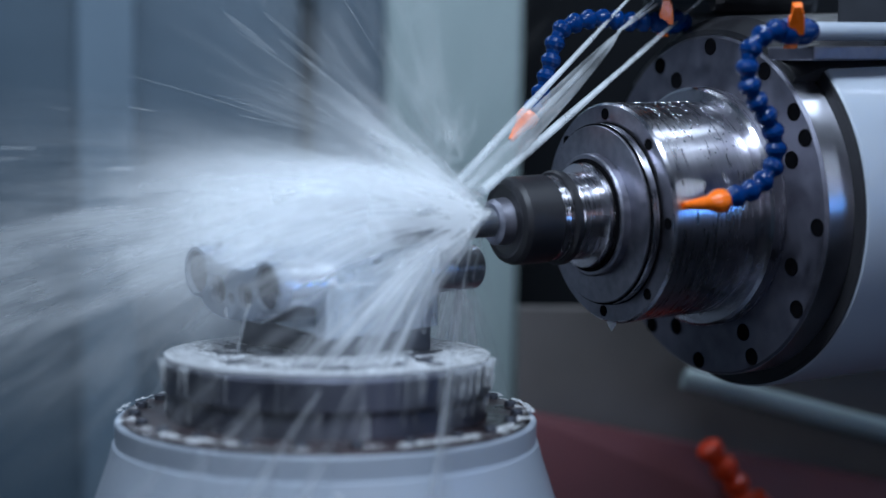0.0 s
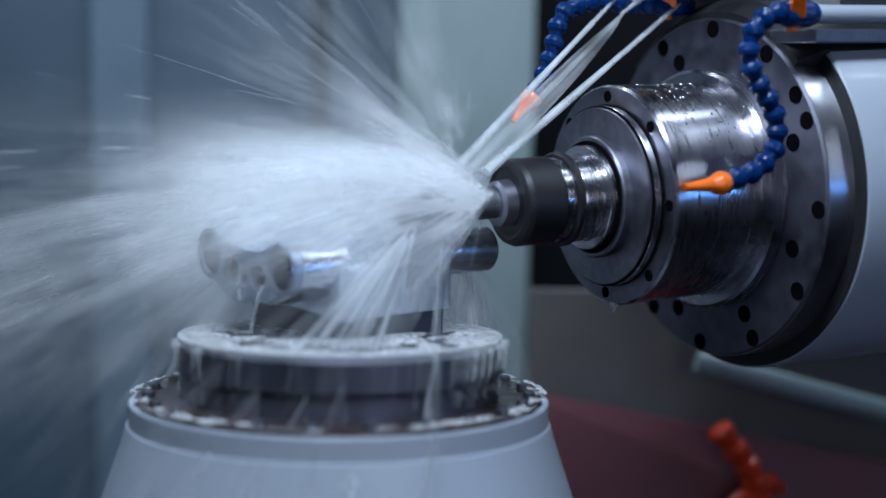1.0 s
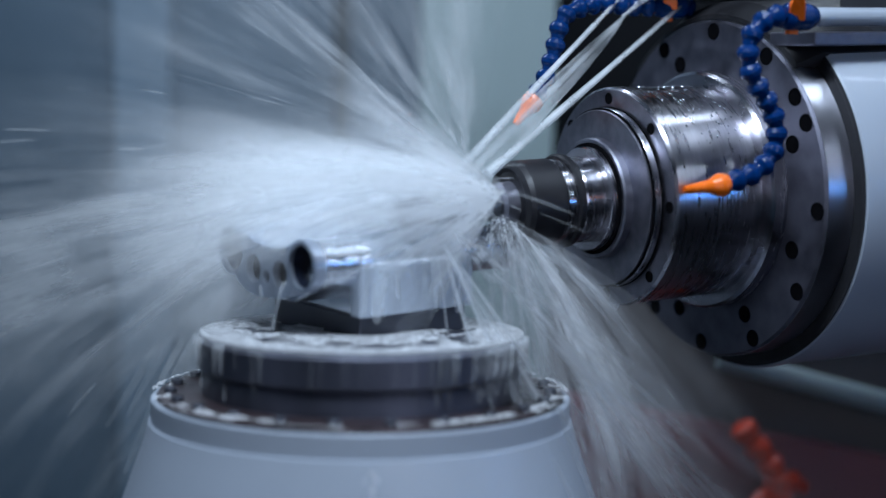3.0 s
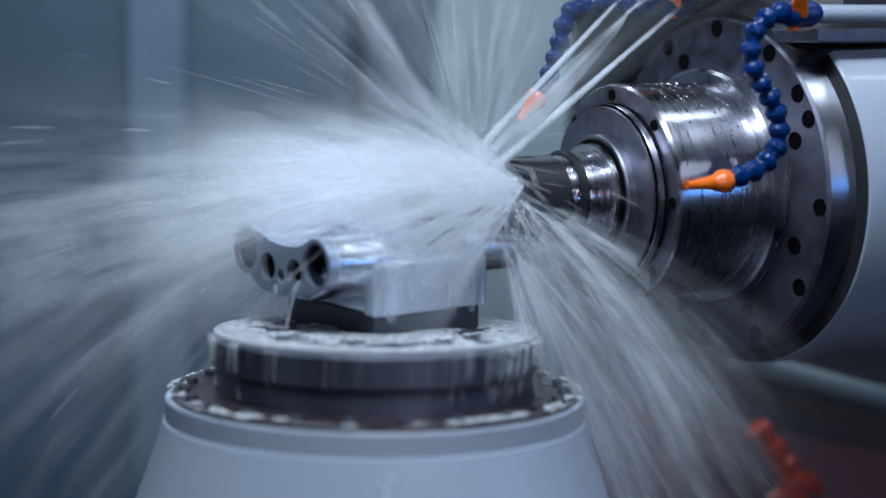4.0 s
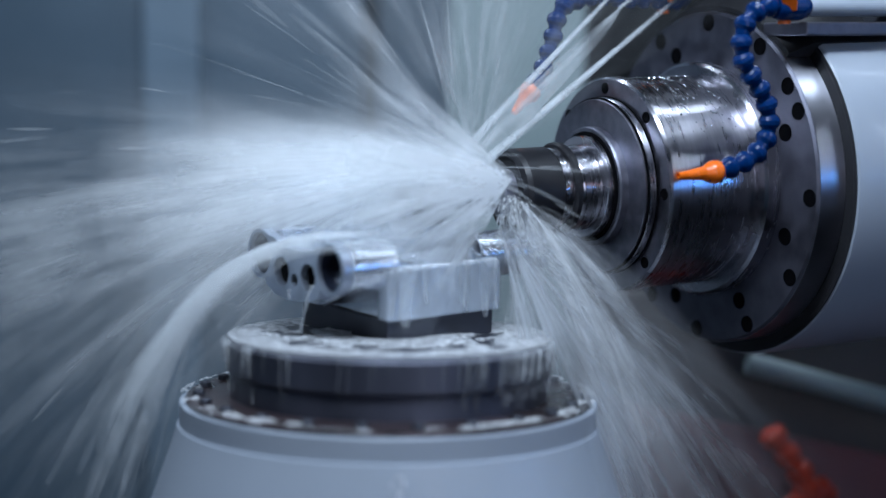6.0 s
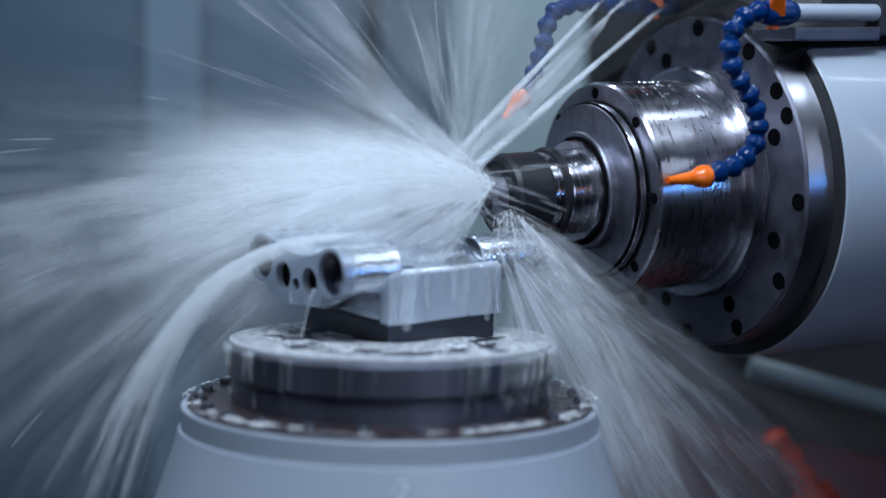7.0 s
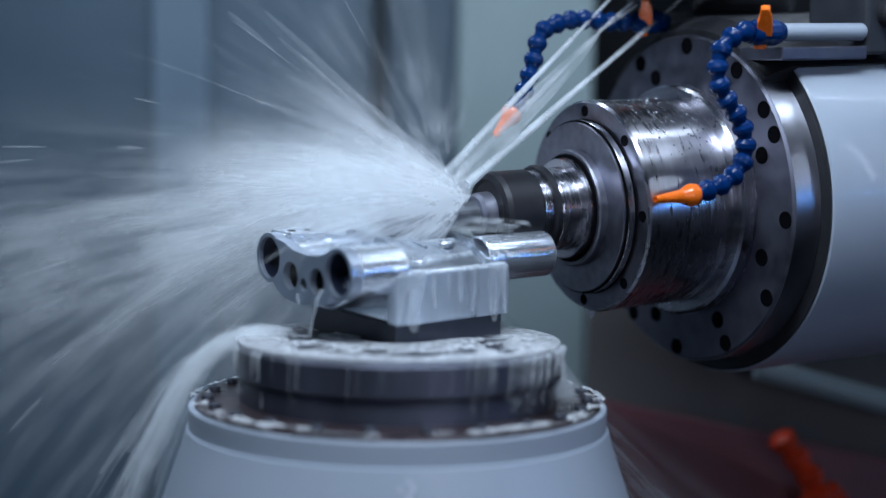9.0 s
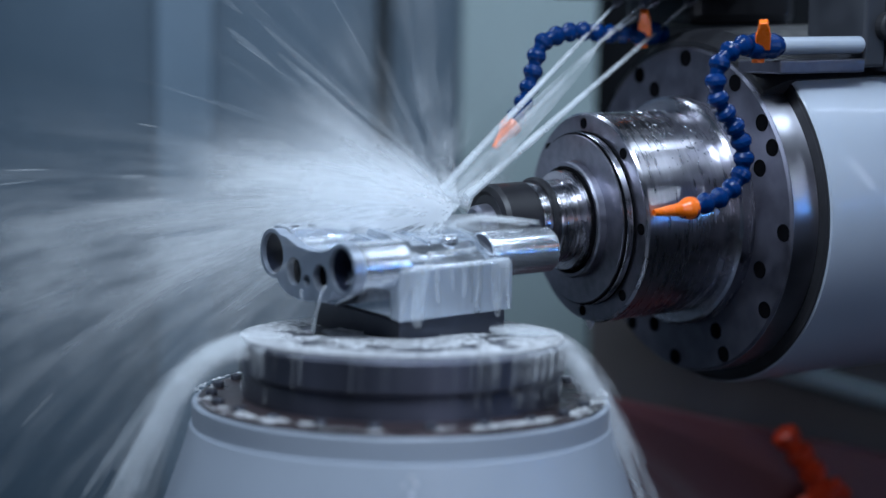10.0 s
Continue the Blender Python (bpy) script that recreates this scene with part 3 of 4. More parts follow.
def tool_holder():
    t = new("tool_holder")
    t.parent = head
    part("shank_cone", turned([(0.1335, 0.0), (0.1335, 0.0335), (0.136, 0.0345), (0.152, 0.0355), (0.152, 0)], 64), STEEL, t)
    part("gauge_ring", turned([(0.1265, 0.0), (0.1265, 0.0362), (0.128, 0.0380), (0.132, 0.0380), (0.1333, 0.0362), (0.1333, 0)], 64), BLACK_OXIDE, t)
    part("neck", turned([(0.1185, 0.0), (0.1185, 0.0338), (0.1262, 0.0338), (0.1262, 0)], 64), STEEL, t)
    part("collet_chuck", turned([(0.083, 0.0), (0.083, 0.0262), (0.0815, 0.029), (0.084, 0.0330), (0.088, 0.0348), (0.1165, 0.0350), (0.1182, 0.0338), (0.1182, 0)], 64), BLACK_OXIDE, t, "black oxide collet chuck")
    part("collet", turned([(0.070, 0.0), (0.070, 0.0150), (0.0725, 0.0180), (0.0828, 0.0188), (0.0828, 0)], 48), STEEL_FACE, t)
    bm = bmesh.new()
    n, k = 26, 24
    rings = []
    for i in range(n + 1):
        x = -0.012 + 0.082 * i / n
        flute = 1.0 if x > 0.045 else 0.0
        ring = []
        for j in range(k):
            a = 2 * math.pi * j / k
            dip = 0.72 + 0.28 * abs(math.cos(1.5 * (a + 55 * x)))
            ring.append(bm.verts.new((x, 0.0115 * (dip + (1 - dip) * flute) * math.cos(a), 0.0115 * (dip + (1 - dip) * flute) * math.sin(a))))
        rings.append(ring)
    for a, b in zip(rings, rings[1:]):
        for j in range(k):
            bm.faces.new((a[j], a[(j + 1) % k], b[(j + 1) % k], b[j]))
    bm.faces.new(rings[0][::-1])
    bm.faces.new(rings[-1])
    part("end_mill", bm, CARBIDE, t, "fluted steel end mill")
    return t


holder = tool_holder()


def hose(parent, pts, tip, label):
    """Jointed plastic coolant hose: ball segments along pts, then a conical nozzle."""
    hs = new("coolant_hose")
    hs.parent = parent
    tagged(hs, label)
    pts = [Vector(p) for p in pts]
    # even steps along the line
    line, step = [pts[0]], 0.0142
    for a, b in zip(pts, pts[1:]):
        while (b - line[-1]).length > step:
            line.append(line[-1] + (b - line[-1]).normalized() * step)
    line.append(pts[-1])
    bm = turned([(-0.0030, 0.0), (-0.0030, 0.0050), (-0.0010, 0.0074), (0.0022, 0.0088), (0.0056, 0.0083), (0.0086, 0.0060), (0.0118, 0.0054), (0.0132, 0.0050), (0.0132, 0)], 36)
    me = mesh_from("segment", bm, BLUE_PLASTIC)
    for a, b in zip(line, line[1:]):
        s = new("segment", me)
        s.parent = hs
        s.matrix_basis = Matrix.Translation(a) @ (b - a).to_track_quat("X", "Z").to_matrix().to_4x4()
    tip = Vector(tip)
    dlen = (tip - line[-1]).length
    bm = turned([(0.0, 0.0), (0.0, 0.0086), (0.004, 0.0092), (0.0075, 0.0086), (0.014, 0.0055), (dlen, 0.0026), (dlen, 0.0016), (dlen - 0.004, 0.0014), (dlen - 0.004, 0)], 24)
    part("nozzle", bm, ORANGE_PLASTIC, hs, "orange plastic nozzle", at=Matrix.Translation(line[-1]) @ (tip - line[-1]).to_track_quat("X", "Z").to_matrix().to_4x4())
    return hs


def hp(x, y, z):
    return (x + 0.0107, y, z - 0.0157 * x + 0.0025)


near = [(.258, .1478), (.243, .1478), (.230, .1440), (.2165, .1345), (.2135, .1220), (.2150, .1080), (.2240, .0930), (.2360, .0810), (.2440, .0680), (.2467, .0526), (.2430, .0385), (.2300, .0290), (.2140, .0215), (.1945, .0200)]
hose(head, [hp(x, -0.115, z) for x, z in near], hp(.1560, -0.115, .0180), "blue jointed plastic coolant hose with an orange nozzle")
far = [(.281, .158), (.245, .1575), (.219, .157), (.195, .159), (.171, .1588), (.151, .1515), (.143, .1376), (.140, .119), (.135, .103), (.129, .089), (.121, .080)]
hose(head, [hp(x + 0.006, 0.05, z) for x, z in far], hp(.108, 0.05, .059), "blue jointed plastic coolant hose with an orange nozzle")


def valve(at, pipe):
    v = new("coolant_valve")
    v.parent = head
    v.matrix_basis = at
    part("valve_body", turned([(-0.016, 0.0), (-0.016, 0.0085), (-0.010, 0.0105), (0.008, 0.0105), (0.013, 0.009), (0.016, 0.0075), (0.016, 0)], 24), BLUE_PLASTIC, v)
    part("valve_lever", prism(bmesh.new(), [(-0.006, -0.009), (0.006, -0.009), (0.006, 0.004), (0.0035, 0.006), (0.0035, 0.016), (-0.0035, 0.016), (-0.0045, 0.006), (-0.006, 0.004)], -0.0035, 0.0035, 0.0010), ORANGE_PLASTIC, v, "orange valve lever", at=pose(-0.010, -0.010, 0.006, 0, -32, 50))
    part("valve_stem", turned([(0, 0), (0, 0.005), (0.003, 0.005), (0.003, 0)], 16), ORANGE_PLASTIC, v, at=pose(-0.006, 0.0, -0.010, 0, 90, 0))
    if pipe:
        part("pipe", turned([(0.016, 0.0), (0.016, 0.0062), (0.017, 0.0072), (0.1015, 0.0072), (0.103, 0.0062), (0.103, 0)], 24), WHITE_PAINT, v, "white plastic pipe")
    return v


valve(pose(*hp(.262, -0.115, .1465)), True)
valve(pose(*hp(.268, 0.05, .158)), False)
part("bracket_plate", boxed((0.284, -0.122, 0.1225), (0.3755, -0.070, 0.1335), 0.0015), FLANGE_STEEL, head, "flat steel bracket")
part("manifold", boxed((0.225, 0.0, 0.188), (0.385, 0.13, 0.28), 0.004), BLACK_OXIDE, head, "black coolant manifold block")
part("bracket_block", boxed((0.376, -0.120, 0.126), (0.400, -0.050, 0.27), 0.003), GREY_CAST, head, "grey cast bracket block")
part("bracket_block", boxed((0.4015, -0.124, 0.122), (0.50, -0.050, 0.27), 0.003), GREY_CAST, head, "grey cast bracket block")
part("cap_nut", turned([(0.0, 0.0), (0.0, 0.0120), (0.007, 0.0120), (0.009, 0.0105), (0.009, 0.0070), (0.006, 0.0062), (0.006, 0)], 24), RUBBER, head, "black round cap", at=pose(0.3985, -0.120, 0.160, 0, 0, -90))
part("pump_housing", boxed((0.330, 0.050, 0.1625), (0.456, 0.16, 0.30), 0.010), BLACK_OXIDE, head, "black coolant pump housing")

rnd = random.Random(5)
bm = bmesh.new()


def bead(bm, at, out, size):
    side = out.cross(Vector((1, 0, 0.01))).normalized()
    up = side.cross(out)
    rings = [[bm.verts.new(at + size * (c * (math.cos(a) * side + math.sin(a) * up) + 0.55 * d * out)) for a in (k * math.pi / 3 for k in range(6))] for c, d in ((1.0, 0.0), (0.75, 0.65))]
    top = bm.verts.new(at + out * size * 0.55)
    for k in range(6):
        j = (k + 1) % 6
        bm.faces.new((rings[0][k], rings[0][j], rings[1][j], rings[1][k]))
        bm.faces.new((rings[1][k], rings[1][j], top))


for _ in range(90):
    q = radians(rnd.uniform(85, 150))
    x, r = rnd.choice(((rnd.uniform(0.198, 0.260), 0.0895), (rnd.uniform(0.199, 0.258), 0.0895), (rnd.uniform(0.199, 0.258), 0.0895)))
    out = Vector((0, math.cos(q), math.sin(q)))
    bead(bm, Vector((x, 0, 0)) + out * r, out, rnd.uniform(0.0004, 0.0013))
tagged(part("water_beads", bm, BEAD, head, "beads of coolant on the steel"), kind="stuff")
bm = bmesh.new()
sweep(bm, [(0.183, -0.004, -0.0895), (0.183, -0.004, -0.0925), (0.183, -0.004, -0.0950), (0.183, -0.004, -0.0972)], [0.0042, 0.0032, 0.0016, 0.0005], 10)
part("hanging_drop", bm, FROTH, head, "drop of coolant hanging from the spindle")
for y, z in ((-0.1240, 0.236), (-0.1240, 0.178)):
    part("screw", turned([(0.0, 0.0), (0.0, 0.0055), (0.004, 0.0055), (0.005, 0.0045), (0.005, 0.0025), (0.002, 0.0022), (0.002, 0)], 16), BLACK_OXIDE, head, at=pose(0.412, y, z, 0, 0, -90))

JETS = [((0.243, 0.050, 0.1815), (0.040, 0.004, 0.030)), ((0.272, 0.050, 0.1812), (0.046, 0.0, 0.026)), ((0.284, 0.050, 0.1812), (0.052, -0.004, 0.022)), ((0.322, 0.050, 0.181), (0.060, -0.006, 0.026))]
for a, b in JETS:
    a, b = Vector(a), Vector(b)
    part("jet_nozzle", turned([(-0.014, 0), (-0.014, 0.004), (-0.002, 0.004), (0.0, 0.0025), (0.0, 0)], 16), STEEL_FACE, head, at=Matrix.Translation(a) @ (b - a).to_track_quat("X", "Z").to_matrix().to_4x4())


# ---- jointed hose down by the guard ----
def wash_hose():
    h = new("wash_hose")
    h.matrix_basis = Matrix.Translation((0.0155, 0.0966, -0.120)) @ Matrix.Scale(1.094, 4)
    tagged(h, "red-orange jointed wash-down hose with a forked nozzle by the guard", "hose")
    pts = [Vector(p) for p in ((0.362, 0.26, 0.864), (0.376, 0.26, 0.846), (0.390, 0.26, 0.830), (0.400, 0.26, 0.814), (0.406, 0.26, 0.797), (0.406, 0.26, 0.775), (0.404, 0.26, 0.745), (0.403, 0.26, 0.66), (0.402, 0.262, 0.58))]
    bm = turned([(0.0, 0.0), (0.0, 0.008), (0.004, 0.0135), (0.012, 0.0135), (0.018, 0.010), (0.026, 0.009), (0.026, 0)], 16)
    me = mesh_from("segment", bm, RED_PLASTIC)
    for a, b in zip(pts[:6], pts[1:7]):
        o = new("segment", me)
        o.parent = h
        o.matrix_basis = Matrix.Translation(a) @ (b - a).to_track_quat("X", "Z").to_matrix().to_4x4()
    bm = bmesh.new()
    sweep(bm, [(0.406, 0.26, 0.797), (0.388, 0.255, 0.788), (0.366, 0.25, 0.774)], [0.012, 0.011, 0.006], 12)
    part("branch_nozzle", bm, RED_PLASTIC, h)
    bm = bmesh.new()
    sweep(bm, [(0.406, 0.26, 0.800), (0.420, 0.265, 0.805), (0.432, 0.27, 0.796)], [0.010, 0.011, 0.007], 12)
    part("branch_nozzle", bm, RED_PLASTIC, h)
    bm = bmesh.new()
    sweep(bm, pts[6:], [0.011, 0.012, 0.012], 12)
    part("riser", bm, RED_PLASTIC, h)
    return h


wash_hose()


def stub_post():
    p = tagged(new("stub_post"), "dark stubby post on the machine floor", "post")
    p.matrix_basis = pose(0.265, 0.24, 0.36)
    part("post", turned([(0.0, 0.0), (0.0, 0.022), (0.36, 0.022), (0.365, 0.02), (0.365, 0)], 24), RUBBER, p, at=pose(0, 0, 0, 0, -90, 0))
    part("knob", turned([(0.365, 0.0), (0.365, 0.009), (0.40, 0.009), (0.404, 0.007), (0.404, 0)], 16), RED_PAINT, p, at=pose(0, 0, 0, 0, -90, 0))


stub_post()

# ---- coolant ----


def at_time(rows, t):
    for a, b in zip(rows, rows[1:]):
        if t <= b[0]:
            k = (t - a[0]) / (b[0] - a[0])
            return [p + (q - p) * k for p, q in zip(a[1:], b[1:])]
    return list(rows[-1][1:])


TURN = pose(0, 0, 0, 0, -1.75, 23.6)
HIT = TURN @ Vector((0.046, -0.002, 0.026))


def hit_point(t):
    m = at_time(HEAD_MOVE, t)
    return Vector((HEAD0[0] + m[0] + HIT[0], HEAD0[1] + m[1] + HIT[1], HEAD0[2] + m[2] + HIT[2]))


def jet(a, b, r0, r1):
    a, b = Vector(a), Vector(b)
    bm = bmesh.new()
    n = 14
    pts = [a.lerp(b, i / n) for i in range(n + 1)]
    for share in (0.5, 0.8, 1.15):
        sweep(bm, pts, [share * (r0 + (r1 - r0) * i / n + 0.0002 * math.sin(5.1 * i + 40 * r0)) for i in range(n + 1)], 10)
    ob = new("coolant_jet", mesh_from("coolant_jet", bm, JET))
    return tagged(ob, "thin straight jet of milky white coolant from the manifold", "coolant jet", "coolant jets")


FIRST, LAST = [Vector(v) for v in JETS[0]], [Vector(v) for v in JETS[3]]


def between(down, across):
    """A point of the plane between the two outer jets."""
    return FIRST[0].lerp(FIRST[1], down).lerp(LAST[0].lerp(LAST[1], down), across)


MEET = between(0.22, 0.30)
jets = [jet(*FIRST, 0.0012, 0.0036), jet(*LAST, 0.0012, 0.0036)] + [jet(JETS[k][0], MEET, 0.0011, 0.0014) for k in (1, 2)]

# the two middle jets meet and spread out into a thin sheet
bm = bmesh.new()
for fold in (-0.0016, 0.0016):
    grid = []
    for i in range(17):
        down = 0.22 + 0.78 * i / 16
        wide = min(1.0, (i / 16) * 1.35) ** 0.75
        line = []
        for j in range(9):
            across = (0.30 - 0.24 * wide) + (0.02 + 0.78 * wide) * j / 8
            p = between(down, across)
            line.append(bm.verts.new(p + Vector((0, fold * math.sin(math.pi * j / 8) + 0.0006 * math.sin(2.3 * j + 0.4 * i), 0))))
        grid.append(line)
    for i in range(16):
        for j in range(8):
            bm.faces.new((grid[i][j], grid[i][j + 1], grid[i + 1][j + 1], grid[i + 1][j]))
sweep(bm, [between(0.22 + 0.78 * i / 12, 0.32 + 0.10 * i / 12) for i in range(13)], [0.0016 + 0.0018 * i / 12 for i in range(13)], 10)
sheet = new("coolant_jet_sheet", mesh_from("coolant_jet_sheet", bm, JET_SHEET))
tagged(sheet, "thin clear sheet of coolant where two jets meet", "coolant jet", kind="stuff")
jets.append(sheet)


def threads(name, count, spread, reach, width, mat, label, seed, sag=0.5, start=0.0, curl=0.0, short=1.0, scatter=0.005):
    """A fan of thrown coolant: thin curved threads from the origin. spread: heading and climb, each as (mean, deviation, lowest, highest) in degrees."""
    rnd = random.Random(seed)
    bm_v, bm_f = [], []
    (am, ad, al, ah), (em, ed, el, eh) = spread
    for _ in range(count):
        az = radians(min(ah, max(al, rnd.gauss(am, ad))))
        e = rnd.gauss(em, ed)
        if e < el or e > eh:
            e = rnd.uniform(el, eh)
        e = radians(e)
        way = Vector((-math.cos(e) * math.cos(az), math.cos(e) * math.sin(az), math.sin(e)))
        far = reach * rnd.uniform(0.25, 1.0) ** 0.8
        s0 = start + rnd.random() ** 1.6 * far * 0.8
        s1 = s0 + (far - s0) * rnd.uniform(0.25, 0.9) * short + 0.012
        w = width * rnd.uniform(0.35, 1.0) * (2.2 if rnd.random() < 0.05 else 1.0)
        side = way.cross(Vector((0, 0, 1)))
        side = side.normalized() if side.length > 0.05 else Vector((1, 0, 0))
        up = side.cross(way)
        off = Vector((-abs(rnd.gauss(0, scatter * 2.2)), rnd.gauss(0, scatter), rnd.gauss(0, scatter * 0.7)))
        g = sag * rnd.uniform(0.6, 1.5)
        cu = rnd.gauss(0, curl)
        n, base = 5, len(bm_v)
        for i in range(n + 1):
            k = i / n
            d = s0 + (s1 - s0) * k
            p = off + way * d + Vector((0, 0, -g * d * d)) + side * (cu * d * d)
            r = w * (0.25 + d * 2.6) * (0.12 + math.sin(math.pi * min(1, max(0, 0.08 + 0.84 * k))))
            for a in (0.0, 2.094, 4.189):
                bm_v.append(p + r * (math.cos(a) * side + math.sin(a) * up))
        for i in range(n):
            for j in range(3):
                q = (j + 1) % 3
                bm_f.append((base + 3 * i + j, base + 3 * i + q, base + 3 * i + 3 + q, base + 3 * i + 3 + j))
    me = bpy.data.meshes.new(name)
    me.from_pydata(bm_v, [], bm_f)
    me.materials.append(mat)
    for p in me.polygons:
        p.use_smooth = True
    ob = new(name, me)
    return tagged(ob, label, "coolant spray", kind="stuff")


def veil(name, headings, climbs, reach, mat, label, sag, seed):
    """Thin curved sheets of thrown mist that fan out from the origin, one for each heading."""
    rnd = random.Random(seed)
    verts, faces = [], []
    nr, ne = 14, 20
    for h in headings:
        base = len(verts)
        bend = rnd.uniform(-14, 14)
        root = Vector((rnd.gauss(0, 0.008), rnd.gauss(0, 0.010), rnd.gauss(0, 0.005)))
        for i in range(nr + 1):
            d = 0.004 + (reach - 0.004) * (i / nr) ** 1.4
            for j in range(ne + 1):
                e = radians(climbs[0] + (climbs[1] - climbs[0]) * j / ne)
                az = radians(h + bend * math.sin(3 * e + seed) * (0.4 + d))
                verts.append(root + Vector((-math.cos(e) * math.cos(az) * d, math.cos(e) * math.sin(az) * d, math.sin(e) * d - sag * d * d)))
        for i in range(nr):
            for j in range(ne):
                q = base + i * (ne + 1) + j
                faces.append((q, q + 1, q + ne + 2, q + ne + 1))
    me = bpy.data.meshes.new(name)
    me.from_pydata(verts, [], faces)
    me.materials.append(mat)
    for p in me.polygons:
        p.use_smooth = True
    return tagged(new(name, me), label, "coolant mist", kind="stuff")


BACK = [(0, 0, 0, 0), (2.7, 0, 0, -2), (4.0, 0, 1, -4), (7.2, 0, 1, -4), (8.5, 0, 2, -7), (10, 0, 3, -10)]
BACK_CORE = [(0, 0, 0, 0), (2.7, 0, 0, -6), (4.0, 0, 4, -18), (7.2, 0, 2, -18), (8.5, 0, 5, -38), (10, 0, 7, -48)]
LEFT = "white coolant spray thrown sideways off the tool"
BURST = [(0, 0, -85, -55), (2.6, 0, -80, -50), (3.6, 0, -4, 0), (4.5, 0, 0, 0), (7.0, 0, -6, 0), (7.8, 0, -80, -50), (10, 0, -85, -60)]
FALL = [(0, 0, 0, -32), (2.5, 0, 2, -15), (4.5, 0, 0, 0), (7.5, 0, -1, 6), (8.5, 0, 2, 0), (10, 0, 5, -4)]
